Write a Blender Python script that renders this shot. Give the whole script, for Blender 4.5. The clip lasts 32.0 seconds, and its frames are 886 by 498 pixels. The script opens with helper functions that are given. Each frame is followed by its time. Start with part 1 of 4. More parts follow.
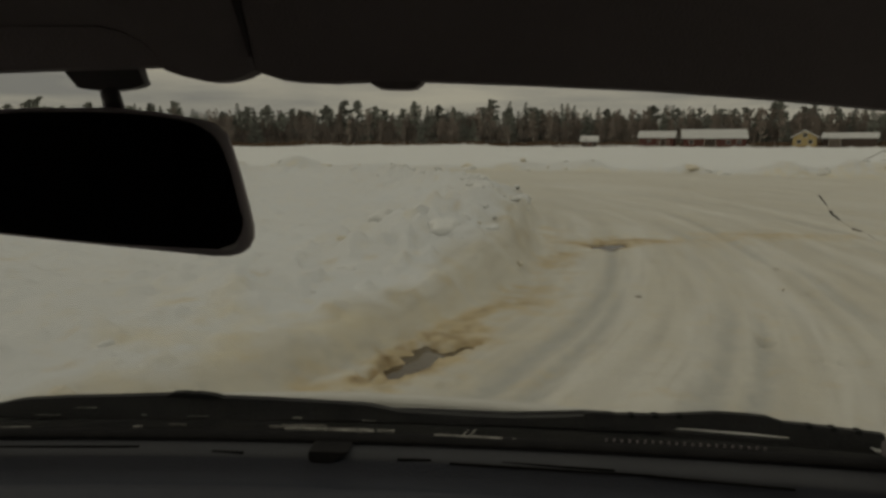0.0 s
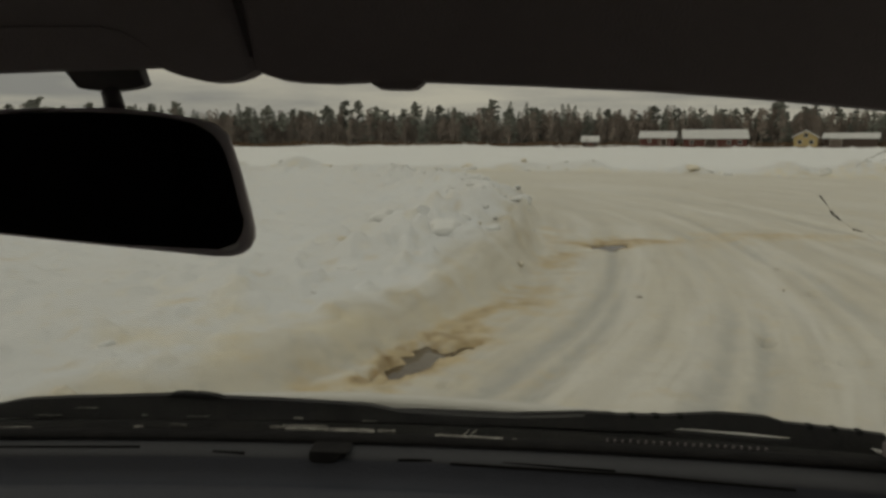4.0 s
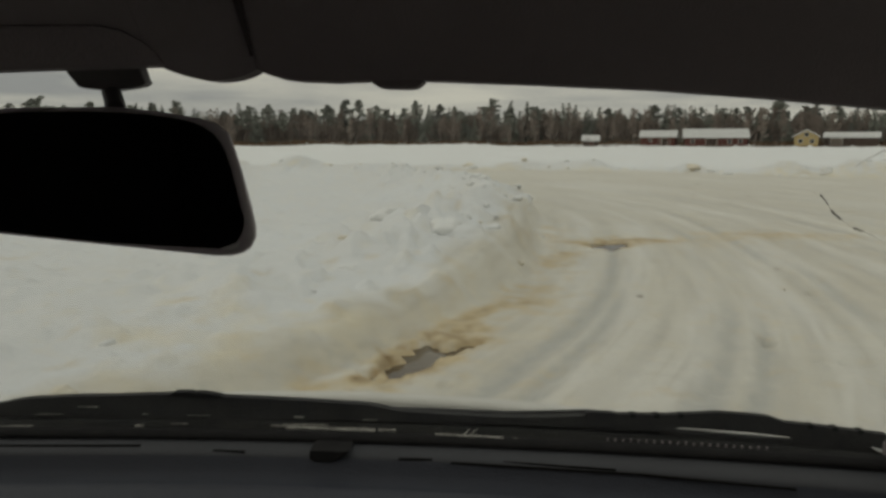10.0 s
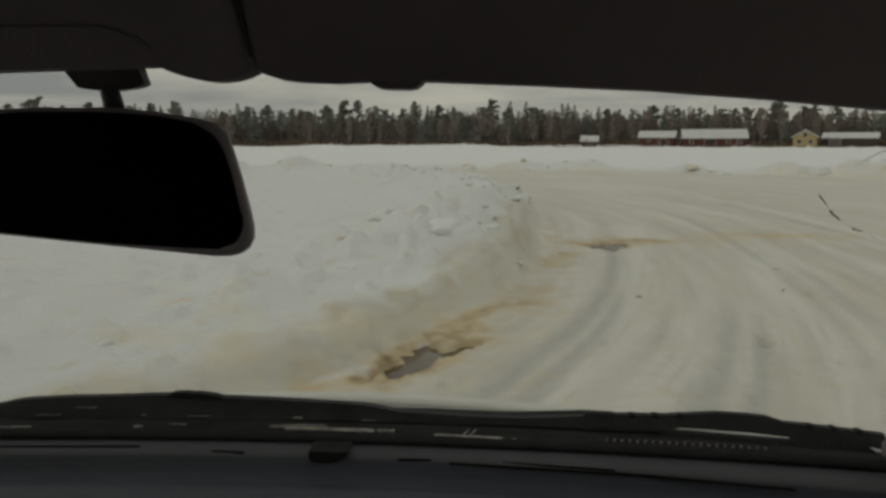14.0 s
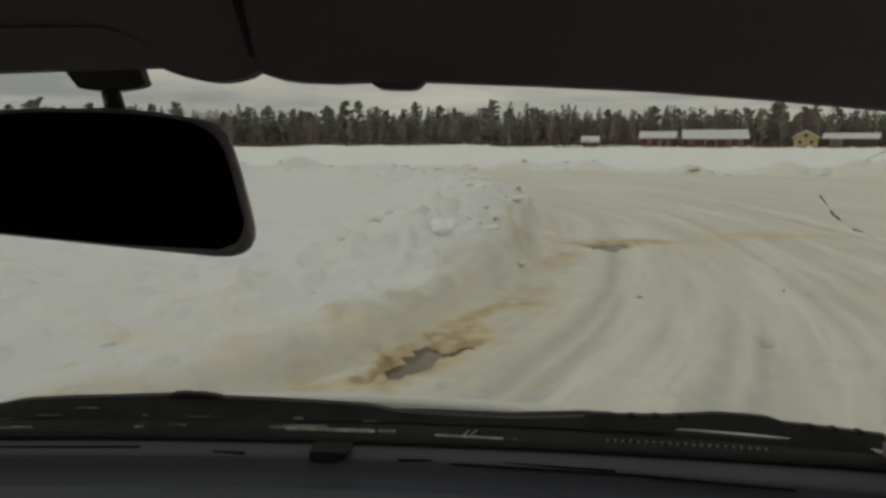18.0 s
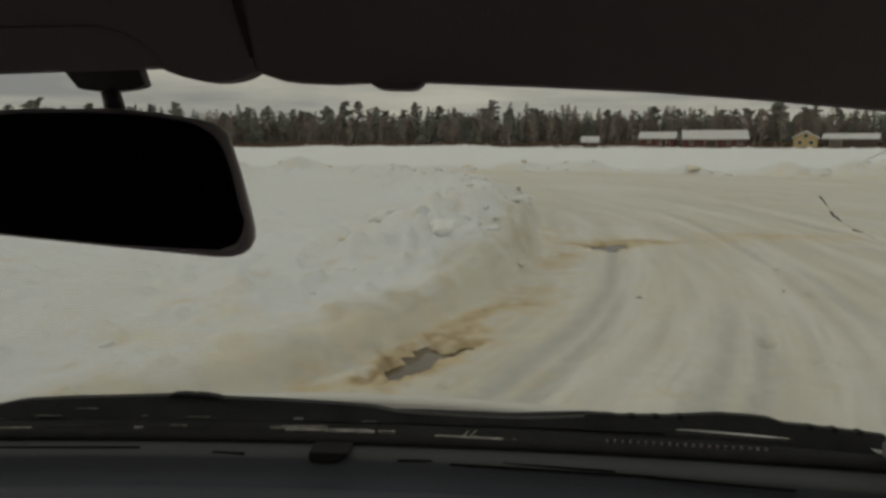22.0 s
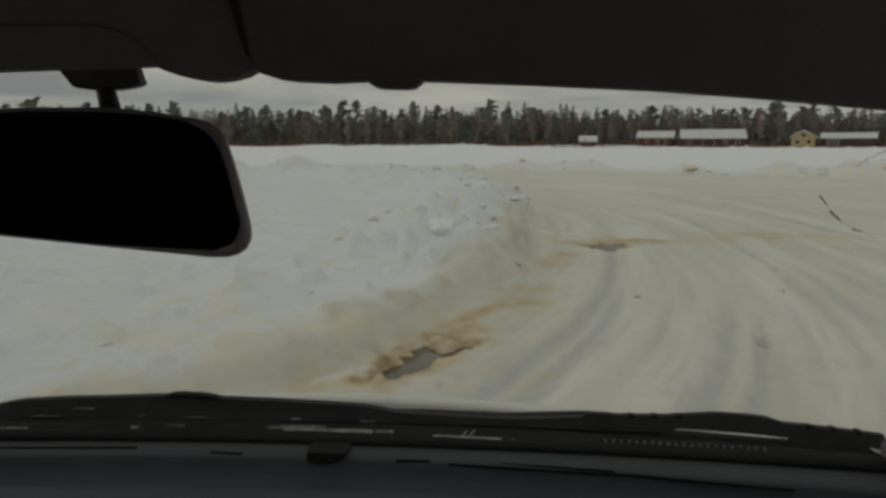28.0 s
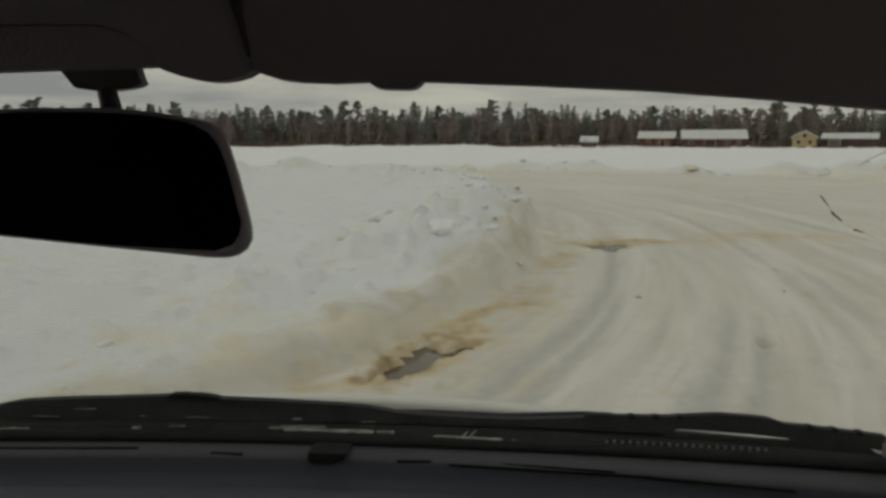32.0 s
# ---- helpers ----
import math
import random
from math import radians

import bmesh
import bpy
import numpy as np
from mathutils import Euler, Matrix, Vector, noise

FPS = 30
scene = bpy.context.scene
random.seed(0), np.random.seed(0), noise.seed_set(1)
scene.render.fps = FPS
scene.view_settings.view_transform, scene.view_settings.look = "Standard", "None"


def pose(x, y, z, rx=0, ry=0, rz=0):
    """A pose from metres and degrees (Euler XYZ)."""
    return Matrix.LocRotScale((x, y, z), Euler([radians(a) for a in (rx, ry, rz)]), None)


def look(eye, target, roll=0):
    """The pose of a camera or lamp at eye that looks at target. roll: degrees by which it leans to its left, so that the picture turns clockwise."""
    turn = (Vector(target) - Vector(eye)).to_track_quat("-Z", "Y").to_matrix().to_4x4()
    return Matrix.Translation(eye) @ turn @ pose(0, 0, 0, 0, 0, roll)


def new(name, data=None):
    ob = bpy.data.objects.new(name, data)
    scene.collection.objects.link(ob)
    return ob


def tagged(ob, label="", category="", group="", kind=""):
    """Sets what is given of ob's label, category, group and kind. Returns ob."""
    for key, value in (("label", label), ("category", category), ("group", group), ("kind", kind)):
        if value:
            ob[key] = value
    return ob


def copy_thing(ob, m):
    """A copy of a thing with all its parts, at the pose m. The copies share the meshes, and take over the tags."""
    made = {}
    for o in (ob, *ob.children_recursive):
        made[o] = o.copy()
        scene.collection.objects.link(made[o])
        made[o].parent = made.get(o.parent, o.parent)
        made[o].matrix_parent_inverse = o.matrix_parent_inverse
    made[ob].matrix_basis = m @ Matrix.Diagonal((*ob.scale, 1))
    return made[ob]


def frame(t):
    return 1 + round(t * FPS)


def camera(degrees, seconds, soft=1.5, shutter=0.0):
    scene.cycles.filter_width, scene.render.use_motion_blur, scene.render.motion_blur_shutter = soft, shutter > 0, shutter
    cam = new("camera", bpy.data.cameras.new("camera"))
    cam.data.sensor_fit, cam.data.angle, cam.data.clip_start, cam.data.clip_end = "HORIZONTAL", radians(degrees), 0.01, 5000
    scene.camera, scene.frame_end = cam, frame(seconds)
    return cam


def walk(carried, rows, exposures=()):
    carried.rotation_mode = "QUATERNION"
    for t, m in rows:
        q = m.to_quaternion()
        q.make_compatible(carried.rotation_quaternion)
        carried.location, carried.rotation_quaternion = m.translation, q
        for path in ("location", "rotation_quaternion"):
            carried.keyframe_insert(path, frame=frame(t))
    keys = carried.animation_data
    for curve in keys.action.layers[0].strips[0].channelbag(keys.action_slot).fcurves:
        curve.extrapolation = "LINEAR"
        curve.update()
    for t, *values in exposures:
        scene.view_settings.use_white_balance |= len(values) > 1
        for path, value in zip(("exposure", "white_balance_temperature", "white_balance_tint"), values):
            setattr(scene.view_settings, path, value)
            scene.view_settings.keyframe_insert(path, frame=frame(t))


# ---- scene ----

# ---------------------------------------------------------------- camera
cam = camera(60.0, 32.0, soft=3.0)
EYE_Z = 1.25
PATH = [                                         # the camera sits on its mount in the cabin and shakes a little
    (0, pose(0, 0, EYE_Z, 82.100, 0, -0.057)),
    (0.5, pose(0, 0, EYE_Z, 82.100, 0, -0.058)),
    (1, pose(0, 0, EYE_Z, 82.057, 0, -0.058)),
    (1.5, pose(0, 0, EYE_Z, 82.057, 0, -0.022)),
    (2, pose(0, 0, EYE_Z, 82.071, 0, -0.078)),
    (2.5, pose(0, 0, EYE_Z, 82.078, 0, -0.058)),
    (3, pose(0, 0, EYE_Z, 82.079, 0, -0.022)),
    (3.5, pose(0, 0, EYE_Z, 82.114, 0, -0.008)),
    (5.5, pose(0, 0, EYE_Z, 82.122, 0, 0.000)),
    (6, pose(0, 0, EYE_Z, 82.107, 0, 0.007)),
    (6.5, pose(0, 0, EYE_Z, 82.108, 0, 0.051)),
    (7, pose(0, 0, EYE_Z, 82.157, 0, -0.000)),
    (7.5, pose(0, 0, EYE_Z, 82.086, 0, 0.065)),
    (8, pose(0, 0, EYE_Z, 82.121, 0, 0.072)),
    (8.5, pose(0, 0, EYE_Z, 82.079, 0, 0.072)),
    (9, pose(0, 0, EYE_Z, 82.108, 0, 0.022)),
    (9.5, pose(0, 0, EYE_Z, 82.100, 0, -0.029)),
    (10, pose(0, 0, EYE_Z, 82.058, 0, 0.036)),
    (10.5, pose(0, 0, EYE_Z, 82.122, 0, 0.058)),
    (11, pose(0, 0, EYE_Z, 82.114, 0, -0.036)),
    (11.5, pose(0, 0, EYE_Z, 82.071, 0, 0.022)),
    (12, pose(0, 0, EYE_Z, 82.064, 0, -0.000)),
    (12.5, pose(0, 0, EYE_Z, 82.050, 0, -0.050)),
    (13, pose(0, 0, EYE_Z, 82.043, 0, -0.032)),
    (13.5, pose(0, 0, EYE_Z, 82.092, 0, -0.025)),
    (14, pose(0, 0, EYE_Z, 82.093, 0, -0.043)),
    (14.5, pose(0, 0, EYE_Z, 82.084, 0, -0.073)),
    (16.5, pose(0, 0, EYE_Z, 82.084, 0, -0.057)),
    (17, pose(0, 0, EYE_Z, 82.085, 0, -0.044)),
    (17.5, pose(0, 0, EYE_Z, 82.078, 0, 0.014)),
    (18, pose(0, 0, EYE_Z, 82.129, 0, 0.007)),
    (18.5, pose(0, 0, EYE_Z, 82.122, 0, -0.044)),
    (19, pose(0, 0, EYE_Z, 82.107, 0, -0.007)),
    (19.5, pose(0, 0, EYE_Z, 82.107, 0, -0.029)),
    (20, pose(0, 0, EYE_Z, 82.121, 0, 0.007)),
    (20.5, pose(0, 0, EYE_Z, 82.092, 0, 0.050)),
    (21, pose(0, 0, EYE_Z, 82.093, 0, -0.051)),
    (21.5, pose(0, 0, EYE_Z, 82.071, 0, 0.093)),
    (22, pose(0, 0, EYE_Z, 82.158, 0, -0.007)),
    (22.5, pose(0, 0, EYE_Z, 82.122, 0, -0.015)),
    (23, pose(0, 0, EYE_Z, 82.078, 0, 0.051)),
    (23.5, pose(0, 0.004, EYE_Z, 82.122, 0, -0.108)),
    (24, pose(0, 0.004, EYE_Z, 82.068, 0, -0.042)),
    (24.5, pose(0, 0.004, EYE_Z, 82.101, 0, -0.085)),
    (26.5, pose(0, 0.004, EYE_Z, 82.099, 0, -0.106)),
    (27, pose(0, 0.004, EYE_Z, 82.078, 0, -0.150)),
    (27.5, pose(0, 0.004, EYE_Z, 82.100, 0, -0.065)),
    (28, pose(0, 0.004, EYE_Z, 82.100, 0, -0.149)),
    (28.5, pose(0, 0.004, EYE_Z, 82.133, 0, -0.182)),
    (29, pose(0, 0.004, EYE_Z, 82.154, 0, -0.064)),
    (29.5, pose(0, 0.004, EYE_Z, 82.100, 0, -0.118)),
    (30, pose(0, 0.004, EYE_Z, 82.089, 0, -0.084)),
    (30.5, pose(0, 0.004, EYE_Z, 82.121, 0, -0.064)),
    (31, pose(0, 0.004, EYE_Z, 82.078, 0, -0.021)),
    (31.5, pose(0, 0.004, EYE_Z, 82.144, 0, -0.075)),
    (32, pose(0, 0.004, EYE_Z, 82.132, 0, -0.074)),
]
EXPOSURES = [                                    # the camera's automatic exposure and white balance
    (0.0, -1.08, 6850, 11), (1.0, -1.02, 6750, 11), (2.0, -0.89, 6720, 11), (3.0, -0.71, 6780, 11), (5.5, -0.78, 6420, 11),
    (7.0, -0.85, 6430, 11), (8.0, -0.66, 6570, 11), (9.0, -0.60, 6650, 11), (10.0, -0.44, 6290, 11), (11.0, -0.42, 6230, 11), (12.0, -0.59, 6240, 11),
    (14.0, -0.66, 6260, 11), (17.0, -0.58, 6280, 11), (18.0, -0.52, 6280, 11), (20.0, -0.68, 6290, 11), (21.0, -0.70, 6370, 11), (22.0, -0.64, 6400, 11), (23.0, -0.56, 6480, 11),
    (24.5, -0.57, 6330, 11), (27.0, -0.80, 6530, 11), (28.0, -0.74, 6080, 11), (30.0, -0.49, 6000, 11), (31.0, -0.50, 6130, 11), (32.0, -0.54, 6220, 11),
]
walk(cam, PATH, EXPOSURES)

# ---------------------------------------------------------------- light
SUN_EL, SUN_AZ = radians(13), radians(-105)      # low winter sun behind thin cloud, azimuth from +y towards +x
world = bpy.data.worlds.new("winter_sky")
scene.world = world
world.use_nodes = True
wn, wl = world.node_tree.nodes, world.node_tree.links
wn.clear()
w_out = wn.new("ShaderNodeOutputWorld")
w_bg = wn.new("ShaderNodeBackground")
w_sky = wn.new("ShaderNodeTexSky")
w_sky.sky_type = "NISHITA"
w_sky.sun_disc = False
w_sky.sun_elevation = SUN_EL
w_sky.sun_rotation = SUN_AZ
w_sky.dust_density = 2.5
w_co = wn.new("ShaderNodeTexCoord")
w_map = wn.new("ShaderNodeMapping")
w_map.inputs["Scale"].default_value = (2.2, 2.2, 15.0)
w_noise = wn.new("ShaderNodeTexNoise")
w_noise.inputs["Scale"].default_value = 1.6
w_noise.inputs["Detail"].default_value = 7
w_noise.inputs["Roughness"].default_value = 0.55
w_ramp = wn.new("ShaderNodeValToRGB")
w_ramp.color_ramp.elements[0].position, w_ramp.color_ramp.elements[0].color = 0.36, (0.67, 0.66, 0.62, 1)
w_ramp.color_ramp.elements[1].position, w_ramp.color_ramp.elements[1].color = 0.64, (1.26, 1.18, 0.98, 1)
w_sep = wn.new("ShaderNodeSeparateXYZ")         # an overcast sky is three times as bright overhead as at the horizon
w_up = wn.new("ShaderNodeMapRange")
for _k, _v in zip((1, 2, 3, 4), (0.0, 1.0, 5.7, 10.0)):
    w_up.inputs[_k].default_value = _v
w_mul = wn.new("ShaderNodeVectorMath")
w_mul.operation = "MULTIPLY"
wl.new(w_co.outputs["Generated"], w_sep.inputs[0])
wl.new(w_sep.outputs["Z"], w_up.inputs[0])
wl.new(w_ramp.outputs["Color"], w_mul.inputs[0])
wl.new(w_up.outputs[0], w_mul.inputs[1])
w_mix = wn.new("ShaderNodeMix")
w_mix.data_type = "RGBA"
w_mix.inputs[0].default_value = 0.975           # cloud cover
wl.new(w_co.outputs["Generated"], w_map.inputs["Vector"])
wl.new(w_map.outputs["Vector"], w_noise.inputs["Vector"])
wl.new(w_noise.outputs["Fac"], w_ramp.inputs["Fac"])
wl.new(w_sky.outputs["Color"], w_mix.inputs[6])
wl.new(w_mul.outputs[0], w_mix.inputs[7])
wl.new(w_mix.outputs[2], w_bg.inputs["Color"])
w_bg.inputs["Strength"].default_value = 0.1
wl.new(w_bg.outputs["Background"], w_out.inputs["Surface"])

sun = new("sun", bpy.data.lights.new("sun", "SUN"))
sun.data.energy, sun.data.angle, sun.data.color = 0.5, radians(14), (1.0, 0.86, 0.66)
sun.matrix_world = look((0, 0, 0), (-math.sin(SUN_AZ) * math.cos(SUN_EL), -math.cos(SUN_AZ) * math.cos(SUN_EL), -math.sin(SUN_EL)))


# ---------------------------------------------------------------- materials
def material(name, colour, rough=0.8, metal=0.0, second=None, scale=20.0, amount=0.5, bump=0.0, bump_scale=60.0,
             spec=0.5, vary=0.0, coat=0.0):
    """Principled material with two scales of noise in colour and fine relief."""
    m = bpy.data.materials.new(name)
    m.use_nodes = True
    n, l = m.node_tree.nodes, m.node_tree.links
    p = n["Principled BSDF"]
    p.inputs["Roughness"].default_value, p.inputs["Metallic"].default_value = rough, metal
    p.inputs["Specular IOR Level"].default_value = spec
    p.inputs["Coat Weight"].default_value = coat
    co = n.new("ShaderNodeTexCoord")
    a, b = n.new("ShaderNodeTexNoise"), n.new("ShaderNodeTexNoise")
    a.inputs["Scale"].default_value, b.inputs["Scale"].default_value = scale, scale * 7.3
    a.inputs["Detail"].default_value = 5
    l.new(co.outputs["Object"], a.inputs["Vector"])
    l.new(co.outputs["Object"], b.inputs["Vector"])
    mul = n.new("ShaderNodeMath")
    mul.operation = "MULTIPLY_ADD"
    l.new(b.outputs["Fac"], mul.inputs[0])
    mul.inputs[1].default_value = 0.45
    l.new(a.outputs["Fac"], mul.inputs[2])
    ramp = n.new("ShaderNodeMapRange")
    ramp.inputs[1].default_value, ramp.inputs[2].default_value = 0.45, 1.0
    ramp.inputs[3].default_value, ramp.inputs[4].default_value = 0.0, amount
    l.new(mul.outputs[0], ramp.inputs[0])
    mix = n.new("ShaderNodeMix")
    mix.data_type = "RGBA"
    mix.inputs[6].default_value = (*colour, 1)
    mix.inputs[7].default_value = (*(second or [c * 0.6 for c in colour]), 1)
    l.new(ramp.outputs[0], mix.inputs[0])
    last = mix.outputs[2]
    if vary:
        info, hsv, rng = n.new("ShaderNodeObjectInfo"), n.new("ShaderNodeHueSaturation"), n.new("ShaderNodeMapRange")
        rng.inputs[3].default_value, rng.inputs[4].default_value = 1 - vary, 1 + vary
        l.new(info.outputs["Random"], rng.inputs[0])
        l.new(rng.outputs[0], hsv.inputs["Value"])
        l.new(last, hsv.inputs["Color"])
        last = hsv.outputs["Color"]
    l.new(last, p.inputs["Base Color"])
    if bump:
        c, d = n.new("ShaderNodeTexNoise"), n.new("ShaderNodeBump")
        c.inputs["Scale"].default_value = bump_scale
        c.inputs["Detail"].default_value = 6
        d.inputs["Strength"].default_value, d.inputs["Distance"].default_value = bump, 0.01
        l.new(co.outputs["Object"], c.inputs["Vector"])
        l.new(c.outputs["Fac"], d.inputs["Height"])
        l.new(d.outputs["Normal"], p.inputs["Normal"])
    return m


def ground_material():
    """Snow, worn beige ice and brown slush, laid out by the mesh's own masks."""
    m = bpy.data.materials.new("snow_and_ice")
    m.use_nodes = True
    n, l = m.node_tree.nodes, m.node_tree.links
    p = n["Principled BSDF"]
    co = n.new("ShaderNodeTexCoord")

    def noise_at(scale, detail=6, stretch=None):
        t = n.new("ShaderNodeTexNoise")
        t.inputs["Scale"].default_value, t.inputs["Detail"].default_value = scale, detail
        l.new(co.outputs["Object"], t.inputs["Vector"])
        return t.outputs["Fac"]

    def attr(name):
        a = n.new("ShaderNodeAttribute")
        a.attribute_name = name
        return a.outputs["Fac"]

    def mix(fac, a, b):
        x = n.new("ShaderNodeMix")
        x.data_type = "RGBA"
        for slot, v in ((0, fac), (6, a), (7, b)):
            if isinstance(v, (tuple, float)):
                x.inputs[slot].default_value = v
            else:
                l.new(v, x.inputs[slot])
        return x.outputs[2]

    def ranged(v, lo, hi, a=0.0, b=1.0):
        r = n.new("ShaderNodeMapRange")
        r.inputs[1].default_value, r.inputs[2].default_value, r.inputs[3].default_value, r.inputs[4].default_value = lo, hi, a, b
        l.new(v, r.inputs[0])
        return r.outputs[0]

    def times(a, b):
        x = n.new("ShaderNodeMath")
        x.operation = "MULTIPLY"
        l.new(a, x.inputs[0])
        l.new(b, x.inputs[1])
        return x.outputs[0]

    snow = mix(ranged(noise_at(0.55), 0.35, 0.7), (0.710, 0.735, 0.755, 1), (0.690, 0.700, 0.700, 1))
    snow = mix(ranged(noise_at(9), 0.45, 0.75, 0, 0.5), snow, (0.635, 0.655, 0.665, 1))
    snow = mix(attr("clean"), snow, mix(ranged(noise_at(0.2), 0.4, 0.65), (0.81, 0.835, 0.85, 1), (0.77, 0.785, 0.79, 1)))
    ice = mix(ranged(noise_at(0.35), 0.35, 0.65), (0.635, 0.618, 0.55, 1), (0.565, 0.535, 0.46, 1))
    ice = mix(ranged(noise_at(3.5), 0.42, 0.7, 0, 0.7), ice, (0.67, 0.65, 0.575, 1))
    ice = mix(ranged(noise_at(22), 0.5, 0.75, 0, 0.3), ice, (0.52, 0.49, 0.41, 1))
    turned = n.new("ShaderNodeCombineXYZ")       # scraped along the driving line
    l.new(attr("across"), turned.inputs[0])
    l.new(attr("along"), turned.inputs[1])
    for across, along, lo, amount, tone in ((7.0, 0.35, 0.48, 0.55, (0.48, 0.465, 0.42, 1)), (2.4, 0.2, 0.46, 0.7, (0.73, 0.725, 0.69, 1)), (22.0, 0.9, 0.52, 0.42, (0.43, 0.405, 0.34, 1))):
        mp, t = n.new("ShaderNodeMapping"), n.new("ShaderNodeTexNoise")
        mp.inputs["Scale"].default_value = (across, along, 1)
        t.inputs["Scale"].default_value, t.inputs["Detail"].default_value = 1.0, 5
        l.new(turned.outputs["Vector"], mp.inputs["Vector"])
        l.new(mp.outputs["Vector"], t.inputs["Vector"])
        ice = mix(ranged(t.outputs["Fac"], lo, lo + 0.2, 0, amount), ice, tone)

    def broken(name, scale, depth, lo, hi, top=1.0):
        """A mask whose edge is ragged by noise."""
        t = n.new("ShaderNodeMath")
        t.operation = "MULTIPLY_ADD"
        l.new(ranged(noise_at(scale, 8), 0.3, 0.7, -1, 1), t.inputs[0])
        t.inputs[1].default_value = depth
        l.new(attr(name), t.inputs[2])
        return ranged(t.outputs[0], lo, hi, 0, top)

    col = mix(broken("track", 2.5, 0.3, 0.25, 0.8), snow, ice)
    col = mix(broken("yellow", 4.0, 0.5, 0.2, 1.1, 0.6), col, (0.70, 0.625, 0.44, 1))
    col = mix(broken("rut", 16.0, 0.34, 0.10, 0.85, 0.72), col, (0.41, 0.415, 0.40, 1))
    brown = mix(ranged(noise_at(5), 0.35, 0.65), (0.34, 0.235, 0.10, 1), (0.19, 0.122, 0.048, 1))
    col = mix(broken("slush", 5.0, 0.30, 0.12, 0.55, 0.75), col, (0.56, 0.44, 0.24, 1))
    col = mix(broken("slush", 7.0, 0.35, 0.42, 0.95, 0.85), col, brown)
    l.new(col, p.inputs["Base Color"])
    l.new(ranged(attr("track"), 0, 1, 0.85, 0.55), p.inputs["Roughness"])
    p.inputs["Specular IOR Level"].default_value = 0.3
    bump, add = n.new("ShaderNodeBump"), n.new("ShaderNodeMath")
    add.operation = "ADD"
    l.new(ranged(noise_at(6, 8), 0, 1, 0, 0.05), add.inputs[0])
    l.new(ranged(noise_at(24, 3), 0, 1, 0, 0.003), add.inputs[1])
    l.new(add.outputs[0], bump.inputs["Height"])
    bump.inputs["Strength"].default_value, bump.inputs["Distance"].default_value = 0.6, 1.0
    l.new(bump.outputs["Normal"], p.inputs["Normal"])
    return m


def glass_material():
    m = bpy.data.materials.new("windscreen_glass")
    m.use_nodes = True
    n, l = m.node_tree.nodes, m.node_tree.links
    n.remove(n["Principled BSDF"])
    f, t, g, mix = (n.new("ShaderNode" + k) for k in ("LayerWeight", "BsdfTransparent", "BsdfGlossy", "MixShader"))
    power, gain = n.new("ShaderNodeMath"), n.new("ShaderNodeMath")
    power.operation, gain.operation = "POWER", "MULTIPLY_ADD"
    power.inputs[1].default_value, gain.inputs[1].default_value, gain.inputs[2].default_value = 5.0, 0.4, 0.012
    l.new(f.outputs["Facing"], power.inputs[0])
    l.new(power.outputs[0], gain.inputs[0])
    t.inputs["Color"].default_value = (0.95, 0.965, 0.95, 1)
    g.inputs["Roughness"].default_value = 0.02
    l.new(gain.outputs[0], mix.inputs[0])
    l.new(t.outputs[0], mix.inputs[1])
    l.new(g.outputs[0], mix.inputs[2])
    l.new(mix.outputs[0], n["Material Output"].inputs["Surface"])
    return m


M_GROUND = ground_material()
M_GLASS = glass_material()
M_LINING = material("headliner_fabric", (0.205, 0.182, 0.195), 0.95, second=(0.158, 0.140, 0.150), scale=30, bump=0.3, bump_scale=900)
M_VISOR = material("visor_vinyl", (0.188, 0.165, 0.177), 0.85, second=(0.146, 0.128, 0.137), scale=14, bump=0.25, bump_scale=500)
M_BLACK = material("black_plastic", (0.010, 0.010, 0.011), 0.8, second=(0.02, 0.019, 0.018), scale=25, bump=0.2, bump_scale=400, spec=0.2)
M_HOUSING = material("mirror_housing_plastic", (0.36, 0.33, 0.355), 0.28, second=(0.28, 0.255, 0.275), scale=40, bump=0.05, bump_scale=300, spec=0.8)
M_MOUNT = material("mirror_mount_plastic", (0.070, 0.064, 0.068), 0.6, second=(0.045, 0.041, 0.044), scale=40, bump=0.1, bump_scale=300)
M_SLIVER = material("painted_mirror_glint", (0.55, 0.56, 0.55), 0.25, second=(0.42, 0.43, 0.43), scale=60)
M_MIRROR = material("mirror_silver", (0.85, 0.85, 0.86), 0.01, metal=1.0, second=(0.83, 0.83, 0.84), scale=5)
M_DASH = material("dashboard_vinyl", (0.032, 0.036, 0.050), 0.6, second=(0.022, 0.024, 0.032), scale=6, bump=0.35, bump_scale=350, spec=0.35)
M_PANEL = material("defroster_panel_plastic", (0.048, 0.050, 0.057), 0.7, second=(0.032, 0.033, 0.038), scale=9, bump=0.25, bump_scale=500, spec=0.3)
M_VOID = material("slot_black", (0.010, 0.010, 0.010), 0.9, second=(0.006, 0.006, 0.006), spec=0.1)
M_SEAM = material("seam_shade", (0.06, 0.054, 0.056), 0.95, second=(0.06, 0.054, 0.055), scale=40, spec=0.1)
M_SEAL = material("seal_rubber", (0.016, 0.016, 0.017), 0.8, second=(0.027, 0.026, 0.026), scale=26, amount=0.7, bump=0.3, bump_scale=140, spec=0.05)
# near-black for unseen rear surfaces, added so the mirror has only dark to reflect
M_DARK = material("dark_mirror_backdrop", (0.008, 0.008, 0.008), 0.95, second=(0.005, 0.005, 0.005), spec=0.1)
M_COWL = material("dusty_cowl_plastic", (0.016, 0.016, 0.017), 0.8, second=(0.050, 0.050, 0.044), scale=16, amount=0.5, bump=0.4, bump_scale=120, spec=0.1)
